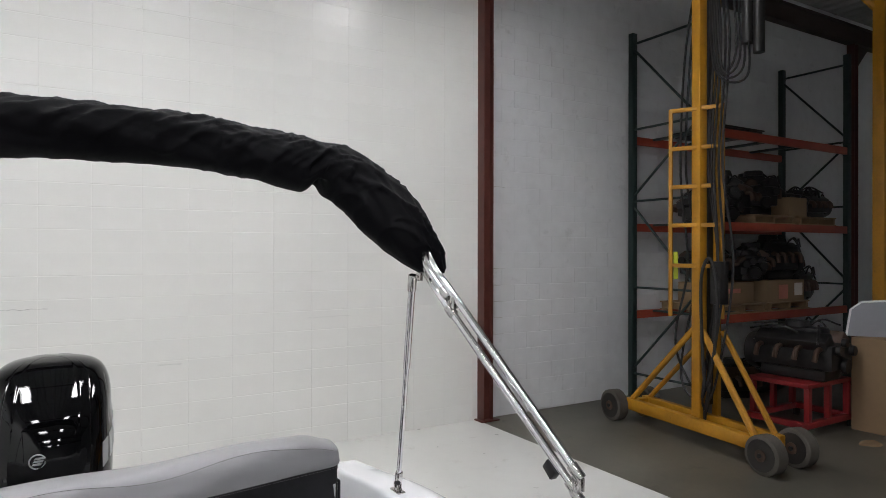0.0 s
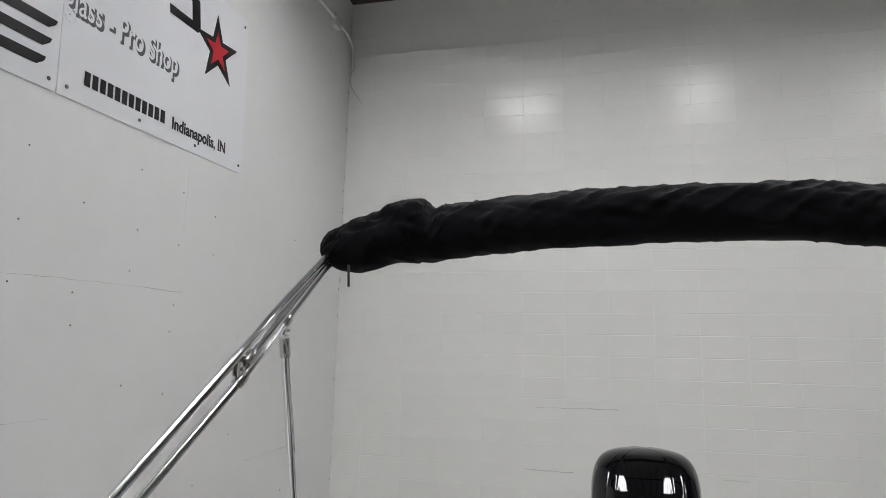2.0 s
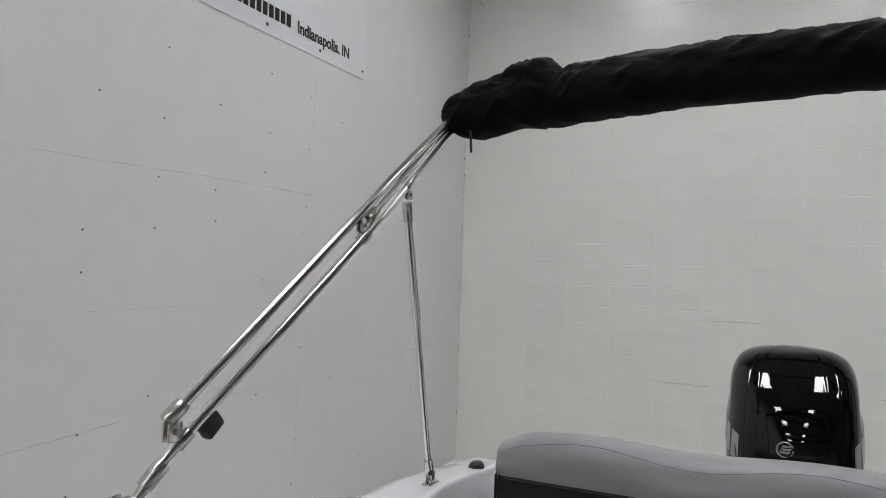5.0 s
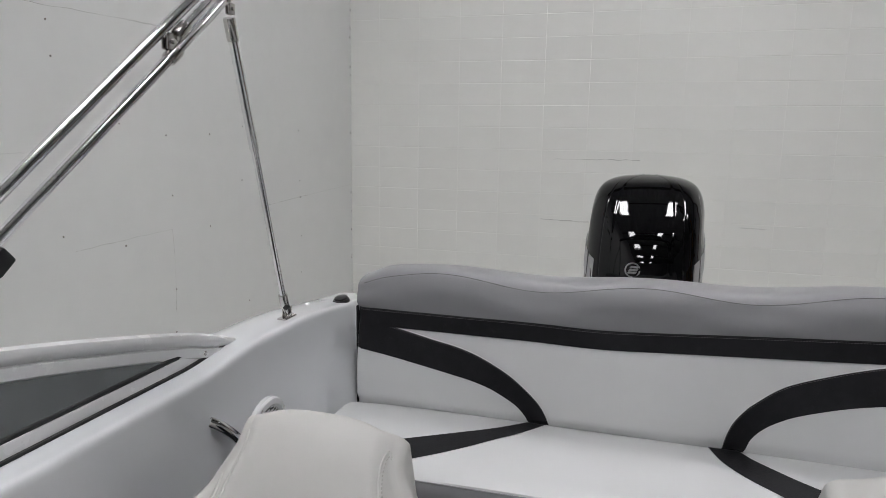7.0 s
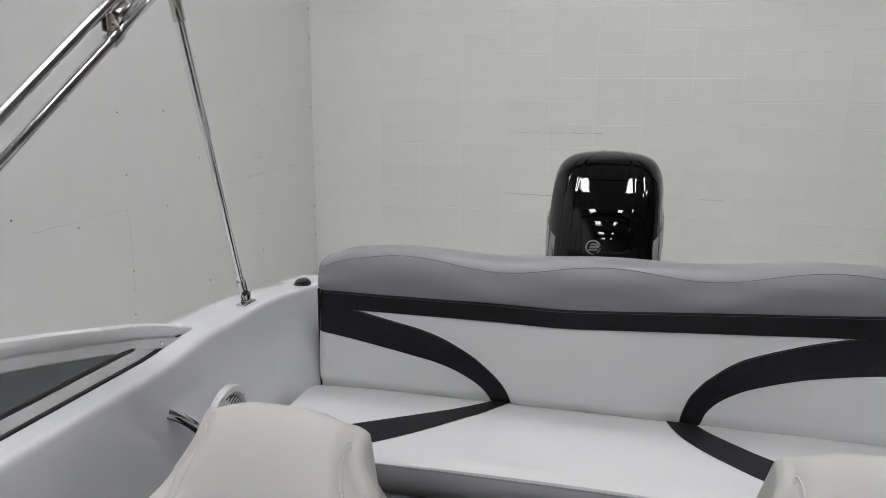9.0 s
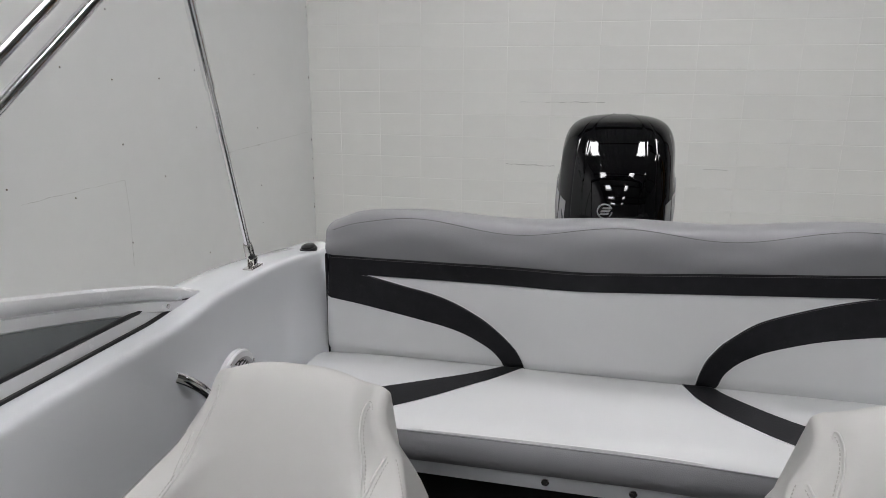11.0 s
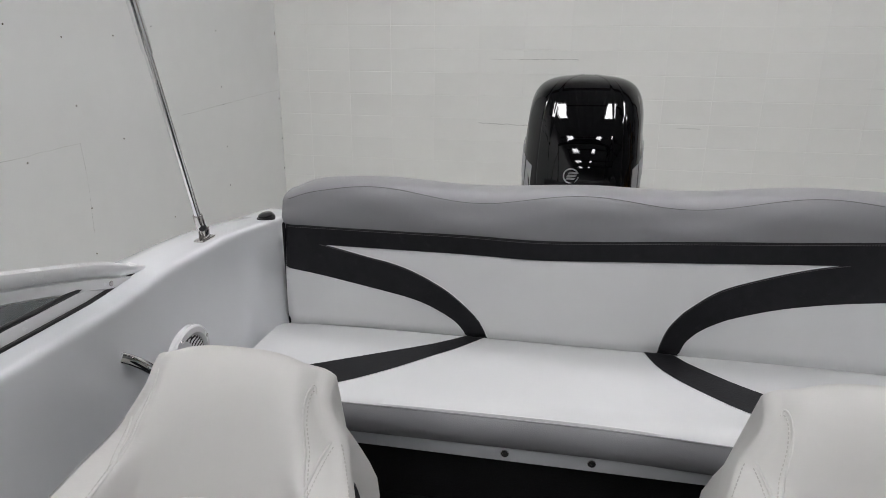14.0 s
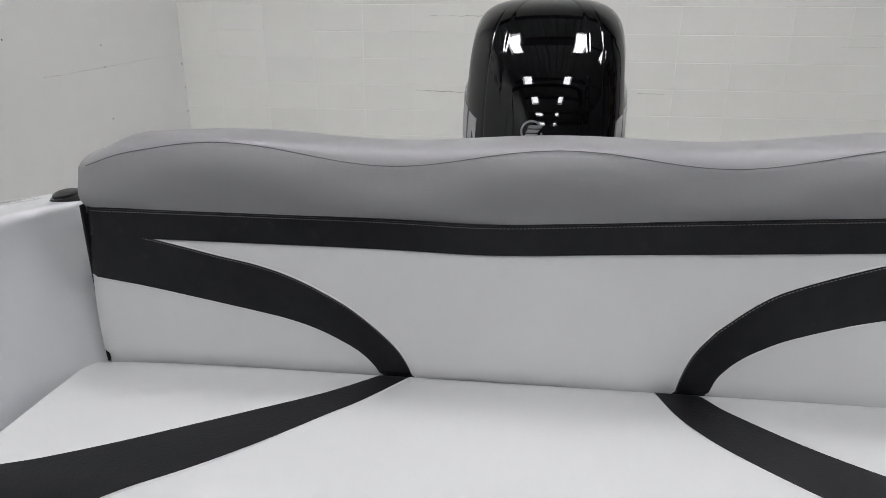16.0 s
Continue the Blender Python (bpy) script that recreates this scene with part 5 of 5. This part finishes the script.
part("tray", box((7.65, 5.5, LEVELS[2]), (8.5, 6.3, LEVELS[2] + 0.06), 0.01), ENGINE, tray)
part("lid", box((7.63, 5.48, LEVELS[2] + 0.06), (8.52, 6.32, LEVELS[2] + 0.08), 0.006), ENGINE, tray)

# yellow mast lift on wheels
LX, LY0, LY1 = 5.86, 3.73, 5.55
lift = thing("mast_lift", (LX + 0.3, 4.66, 0), "worn yellow mast lift on solid wheels", "lift")


def cart_wheel(x, y, r):
    w = part("wheel", tube([(x - 0.07, y, r), (x - 0.06, y, r), (x + 0.06, y, r), (x + 0.07, y, r)], [r * 0.93, r, r, r * 0.93], 32), WHEEL_GREY, lift, "worn solid tyre")
    part("disc", tube([(x - 0.0745, y, r), (x + 0.0745, y, r)], r * 0.80, 24), WHEEL_DARK, w, "dark oily wheel disc")
    part("hub", tube([(x - 0.085, y, r), (x + 0.085, y, r)], r * 0.30, 16), ENGINE_RUST, w)
    part("axle", tube([(x - 0.098, y, r), (x + 0.098, y, r)], 0.022, 10), ENGINE, w)


BW_X = 0.27
for x, y in ((LX - 0.10, LY0 - 0.16), (LX - 0.10, LY1 + 0.16), (LX + BW_X + 0.10, LY0 - 0.12), (LX + BW_X + 0.10, LY1 + 0.12)):
    cart_wheel(x, y, 0.185)
for x in (LX, LX + BW_X):
    part("base_beam", box((x - 0.045, LY0 - 0.05, 0.16), (x + 0.045, LY1 + 0.05, 0.29), 0.008), LIFT_YELLOW, lift)
for y in (LY0 + 0.02, LY1 - 0.02, 4.66):
    part("cross_beam", box((LX + 0.045, y - 0.045, 0.18), (LX + BW_X - 0.045, y + 0.045, 0.28), 0.008), LIFT_YELLOW, lift)
part("mast", box((LX + 0.10, 4.56, 0.20), (LX + 0.21, 4.68, 5.9), 0.014), LIFT_YELLOW, lift)
part("mast_channel", box((LX + 0.29, 4.50, 0.28), (LX + 0.35, 4.57, 5.9), 0.006), LIFT_YELLOW, lift)
part("mast_web", box((LX + 0.21, 4.55, 0.4), (LX + 0.29, 4.59, 5.9), 0.004), ENGINE, lift)
part("stay", tube([(LX, LY0 + 0.04, 0.28), (LX + 0.14, 4.57, 1.22)], 0.036, 8), LIFT_YELLOW, lift)
part("stay", tube([(LX, LY1 - 0.04, 0.28), (LX + 0.14, 4.67, 1.22)], 0.036, 8), LIFT_YELLOW, lift)
part("stay", tube([(LX + BW_X, LY0 + 0.04, 0.28), (LX + 0.31, 4.44, 1.20)], 0.03, 8), LIFT_YELLOW, lift)
part("stay", tube([(LX + BW_X, LY1 - 0.04, 0.28), (LX + 0.31, 4.58, 1.20)], 0.03, 8), LIFT_YELLOW, lift)
# guard ladder round the mast, turned from the base
GUARD = Matrix.Translation((LX + 0.11, 4.62, 0)) @ Matrix.Rotation(radians(30), 4, "Z")
for y in (-0.27, 0.27):
    part("guard_post", box((-0.018, y - 0.020, 1.34), (0.018, y + 0.020, 3.62), 0.003, m=GUARD), LIFT_YELLOW, lift)
for z in (1.9, 2.34, 2.76, 3.18, 3.60):
    part("guard_rung", box((-0.018, -0.27, z - 0.022), (0.018, 0.27, z + 0.022), 0.003, m=GUARD), LIFT_YELLOW, lift)
part("control_box", box((LX + 0.12, 4.30, 1.50), (LX + 0.24, 4.44, 1.95), 0.01), ENGINE, lift)
for k, (a, b) in enumerate(((4.42, 0.5), (4.36, 0.9), (4.46, 0.35), (4.90, 1.0), (4.50, 0.6), (4.31, 0.75), (4.82, 0.7))):
    part("cable", tube(spline([(LX + 0.16, 4.5, 5.6), (LX + 0.22, a - 0.03, 4.4), (LX + 0.18, a + 0.02, 3.0), (LX + 0.16 + 0.02 * k, a - 0.05, 1.9), (LX + 0.14, a + 0.05, b), (LX + 0.16, 4.55, 0.35)], 40), 0.013, 6), RUBBER, lift)
part("hose_loop", tube(spline([(LX + 0.1, 4.52, 0.5), (LX + 0.08, 4.36, 0.9), (LX + 0.08, 4.30, 1.6), (LX + 0.08, 4.40, 1.98), (LX + 0.08, 4.52, 1.75), (LX + 0.08, 4.50, 1.0), (LX + 0.08, 4.46, 0.6)], 40), 0.017, 8), RUBBER, lift, "black hose hung in a loop")
part("ram", tube([(LX + 0.2, 4.03, 4.15), (LX + 0.2, 4.03, 5.85)], 0.062, 14), ENGINE, lift, "dark hydraulic cylinder")
part("ram", tube([(LX + 0.2, 3.90, 4.02), (LX + 0.2, 3.90, 5.85)], 0.055, 14), ENGINE, lift, "dark hydraulic cylinder")
part("carriage_arm", box((LX + 0.12, 3.88, 5.45), (LX + 0.28, 4.62, 5.6), 0.01), ENGINE, lift)
for k in range(4):
    part("cable", tube(spline([(LX + 0.2, 4.02, 5.5), (LX + 0.18, 4.18 - 0.06 * k, 4.9 - 0.2 * k), (LX + 0.18, 4.16 - 0.04 * k, 4.1 - 0.1 * k), (LX + 0.2, 4.36 + 0.03 * k, 4.0), (LX + 0.2, 4.44 + 0.03 * k, 5.0)], 28), 0.012, 6), RUBBER, lift)
part("tag", box((LX + 0.02, 4.80, 1.75), (LX + 0.03, 4.86, 2.05)), material("hi_vis_tag", (0.5, 0.6, 0.05), 0.6), lift, "hi-vis yellow tag")

lift.rotation_euler = (0, 0, radians(-6.8))

# engine on a red wheeled stand
stand = thing("engine_stand", (7.5, 4.45, 0), "red wheeled engine stand", "stand")
for y in (4.1, 4.75):
    part("rail", box((7.0, y - 0.035, 0.10), (8.1, y + 0.035, 0.17), 0.006), STAND_RED, stand)
part("cross_rail", box((7.05, 4.1, 0.10), (7.12, 4.75, 0.17), 0.006), STAND_RED, stand)
part("cross_rail", box((7.98, 4.1, 0.10), (8.05, 4.75, 0.17), 0.006), STAND_RED, stand)
for x in (7.15, 7.55, 7.95):
    for y in (4.1, 4.75):
        part("post", box((x - 0.03, y - 0.03, 0.16), (x + 0.03, y + 0.03, 0.56), 0.004), STAND_RED, stand)
part("cradle", box((7.1, 4.07, 0.54), (8.0, 4.78, 0.59), 0.006), STAND_RED, stand)
for x in (7.06, 8.04):
    for y in (4.1, 4.75):
        part("caster", tube([(x, y - 0.02, 0.05), (x, y + 0.02, 0.05)], 0.05, 14), RUBBER, stand)
big = engine(21, 1.15, 0.75, 0.62)
big.matrix_basis = pose(7.55, 4.42, 0.59, rz=96)
part("plate", box((-0.62, -0.12, 0.40), (-0.615, 0.12, 0.50)), PAPER_RED, big)

crate = carton("carton", (7.95, 3.1, 0.0), (8.9, 4.05, 1.06), "large plain brown cardboard box on the concrete floor")
board = thing("grey_panel", (8.2, 3.92, 1.07), "light grey panel with white edge standing on a carton", "panel")
bo = [(-0.30, 0), (0.30, 0), (0.30, 0.43), (-0.14, 0.40), (-0.25, 0.31)]
bm_m = Matrix.Translation((8.20, 3.90, 1.064)) @ Matrix.Rotation(radians(-55), 4, "Z") @ Matrix.Rotation(radians(84), 4, "X")
part("sheet", plate(bo, 0.02, bm_m), PANEL_GREY, board)
part("edge", tube([bm_m @ Vector((x, y, 0.01)) for x, y in bo[2:] + bo[:1]], 0.014, 8), FRAME_WHITE, board, "white edge trim")

post = thing("yellow_post", (8.95, 4.20, 0), "yellow painted steel post of a second lift", "post")
part("shaft", box((8.88, 4.13, 0.02), (9.02, 4.27, 5.9), 0.01), LIFT_YELLOW, post)
part("base_plate", box((8.82, 4.07, 0.0), (9.08, 4.33, 0.02), 0.004), LIFT_YELLOW, post)
part("stay", tube([(8.95, 4.22, 5.1), (8.55, 4.75, 5.9)], 0.05, 8), LIFT_YELLOW, post)
rag = thing("floor_rag", (7.6, 3.75, 0.0), "crumpled tan rag lying on the concrete", "rag")
part("cloth", loft([[(7.5 + 0.14 * k * math.cos(a) * (1 + 0.2 * math.sin(3 * a)), 3.62 + 0.10 * k * math.sin(a), h) for a in np.linspace(0, math.tau, 25)[:-1]] for k, h in ((1, 0.001), (0.9, 0.012), (0.6, 0.02), (0.2, 0.016))]), PALLET, rag)

# ---- marks on the painted walls ----


def mark(x0, z0, x1, z1, w, seed):
    """Broken scuff line on the back wall."""
    rnd = random.Random(seed)
    n = 26
    pts = [(x0 + (x1 - x0) * k / n, WALL_Y - 0.0006, z0 + (z1 - z0) * k / n + rnd.uniform(-0.004, 0.004)) for k in range(n + 1)]
    part("scuff", tube(pts, [w * rnd.uniform(0.2, 1.0) for _ in pts], 5), CRACK, wall_back)


for k in (4, 5, 6, 7, 8, 9, 14):
    rnd = random.Random(40 + k)
    zk, xk = 0.2032 * k + 0.006, COL_X + 0.09
    n = 10
    part("open_joint", tube([(xk + (0.12 + 0.16 * rnd.random()) * i / n, WALL_Y + 0.0165, zk + rnd.uniform(-0.004, 0.004)) for i in range(n + 1)], [0.009 * rnd.uniform(0.4, 1.0) * (1 - 0.7 * i / n) for i in range(n + 1)], 5), CRACK, wall_right_part)
mark(-0.80, 1.548, -0.03, 1.556, 0.0028, 1)
mark(-0.90, 0.98, -0.45, 0.972, 0.004, 2)
mark(0.85, 0.99, 1.05, 0.985, 0.003, 3)
mark(-0.62, 3.9, -0.6, 4.3, 0.001, 4)
mark(2.3, 1.35, 2.75, 1.36, 0.0015, 5)


def crack(points, w, seed):
    rnd = random.Random(seed)
    pts = [(LEFT_X + 0.0004, p[0], p[1] + rnd.uniform(-0.003, 0.003)) for p in spline(points, 30)]
    part("crack", tube(pts, [0.6 * w * rnd.uniform(0.1, 1.0) for _ in pts], 5), CRACK, wall_left)


crack([(1.5, 2.27), (2.38, 2.308), (3.04, 2.34), (3.55, 2.36)], 0.0022, 1)
crack([(3.55, 2.36), (3.75, 2.362), (3.95, 2.368)], 0.0035, 2)
crack([(1.6, 1.04), (1.93, 1.062), (2.5, 1.10)], 0.0022, 3)
crack([(3.1, 1.12), (3.5, 1.13), (3.85, 1.137)], 0.002, 4)
crack([(3.85, 1.137), (3.86, 0.9), (3.845, 0.6)], 0.0015, 5)
crack([(4.9, 1.18), (5.7, 1.21), (6.55, 1.24)], 0.0022, 6)
crack([(2.3, 1.622), (2.65, 1.63), (2.97, 1.64)], 0.0018, 7)
crack([(3.9, 2.75), (3.905, 3.0), (3.9, 3.2)], 0.001, 8)
rnd = random.Random(5)
nail_mesh = None
for y in (1.6, 2.27, 2.65, 3.05, 3.45, 3.85, 4.25, 4.65, 5.5):
    for z in np.arange(0.5, 3.0, 0.31):
        if rnd.random() < 0.62:
            zz, yy = z + rnd.uniform(-0.09, 0.09), y + rnd.uniform(-0.02, 0.02)
            if nail_mesh is None:
                nail = part("nail", disc((0, 0, 0), (1, 0, 0), 0.0055, 0.0016, 7), NAIL, wall_left)
                nail_mesh = nail.data
            else:
                nail = new("nail", nail_mesh)
                nail.parent = wall_left
            nail.location = (LEFT_X, yy, zz)
for k in range(26):
    z = rnd.uniform(0.3, 5.3)
    chip = new("nail", nail_mesh)
    chip.parent = wall_left
    chip.location = (LEFT_X, WALL_Y - rnd.uniform(0.004, 0.03), z)
    chip.scale = (1, rnd.uniform(0.6, 1.6), rnd.uniform(0.8, 3.0))

# ---- blocks of the back wall, courses of 0.203 m with the joints stacked ----
BW, BH, GAP, FACE = 0.4064, 0.2032, 0.0025, 0.0044


def block_mesh(w):
    bm = bmesh.new()
    h, d, e = BH / 2 - GAP / 2, FACE, 0.0032
    w = w / 2 - 0.0004
    back = [bm.verts.new((x, 0.0, z)) for x, z in ((-w, -h), (w, -h), (w, h), (-w, h))]
    mid = [bm.verts.new((x, -d + 0.0014, z)) for x, z in ((-w, -h), (w, -h), (w, h), (-w, h))]
    face = [bm.verts.new((x, -d, z)) for x, z in ((-w + 0.0012, -h + e), (w - 0.0012, -h + e), (w - 0.0012, h - e), (-w + 0.0012, h - e))]
    for a, b in ((back, mid), (mid, face)):
        for i in range(4):
            bm.faces.new((a[i], a[(i + 1) % 4], b[(i + 1) % 4], b[i]))
    bm.faces.new(face)
    bmesh.ops.recalc_face_normals(bm, faces=bm.faces)
    me = bpy.data.meshes.new("block")
    bm.to_mesh(me)
    bm.free()
    me.materials.append(BLOCK)
    return me


full_block = block_mesh(BW)
rnd = random.Random(8)
rest = bmesh.new()
rest_grey = bmesh.new()


def add_loose(bm, x, y, z, w):
    h = BH / 2 - GAP / 2
    w = w / 2 - 0.0004
    e, d = 0.0032, FACE
    mid = [bm.verts.new((x + a, y - d + 0.0014, z + b)) for a, b in ((-w, -h), (w, -h), (w, h), (-w, h))]
    back = [bm.verts.new((x + a, y, z + b)) for a, b in ((-w, -h), (w, -h), (w, h), (-w, h))]
    face = [bm.verts.new((x + a, y - d, z + b)) for a, b in ((-w + 0.0012, -h + e), (w - 0.0012, -h + e), (w - 0.0012, h - e), (-w + 0.0012, h - e))]
    for p, q in ((back, mid), (mid, face)):
        for i in range(4):
            bm.faces.new((p[i], p[(i + 1) % 4], q[(i + 1) % 4], q[i]))
    bm.faces.new(face)


for row in range(29):
    z = BH * (row + 0.5) + 0.006
    start = LEFT_X - 0.097
    x = start
    while x < COL_X - 0.02:
        a, b = max(x, LEFT_X), min(x + BW, COL_X - 0.01)
        if b - a > 0.05:
            c = (a + b) / 2
            dy = rnd.uniform(-0.0006, 0.0006)
            if b - a > BW - 0.01 and 0.55 < z < 4.75 and -2.0 < c < 3.1:
                ob = new("block", full_block)
                ob.parent = wall_back
                ob.location = (c, WALL_Y + 0.0035 + dy, z)
                ob.rotation_euler = (rnd.uniform(-0.0005, 0.0005), 0, rnd.uniform(-0.0004, 0.0004))
            else:
                add_loose(rest, c, WALL_Y + 0.0035 + dy, z, b - a)
        x += BW
    x = COL_X + 0.08 + (0.0 if row % 2 else -BW / 2)
    while x < 10.5:
        a = max(x, COL_X + 0.08)
        if x + BW - a > 0.05:
            add_loose(rest_grey, (a + x + BW) / 2, WALL_Y + 0.021 + rnd.uniform(-0.001, 0.001), z, x + BW - a)
        x += BW
loose = part("block_courses", rest, BLOCK, wall_back, sharp=1)
tagged(loose, kind="stuff")
grey = part("block_courses", rest_grey, BLOCK_GREY, wall_right_part, sharp=1)
tagged(grey, kind="stuff")
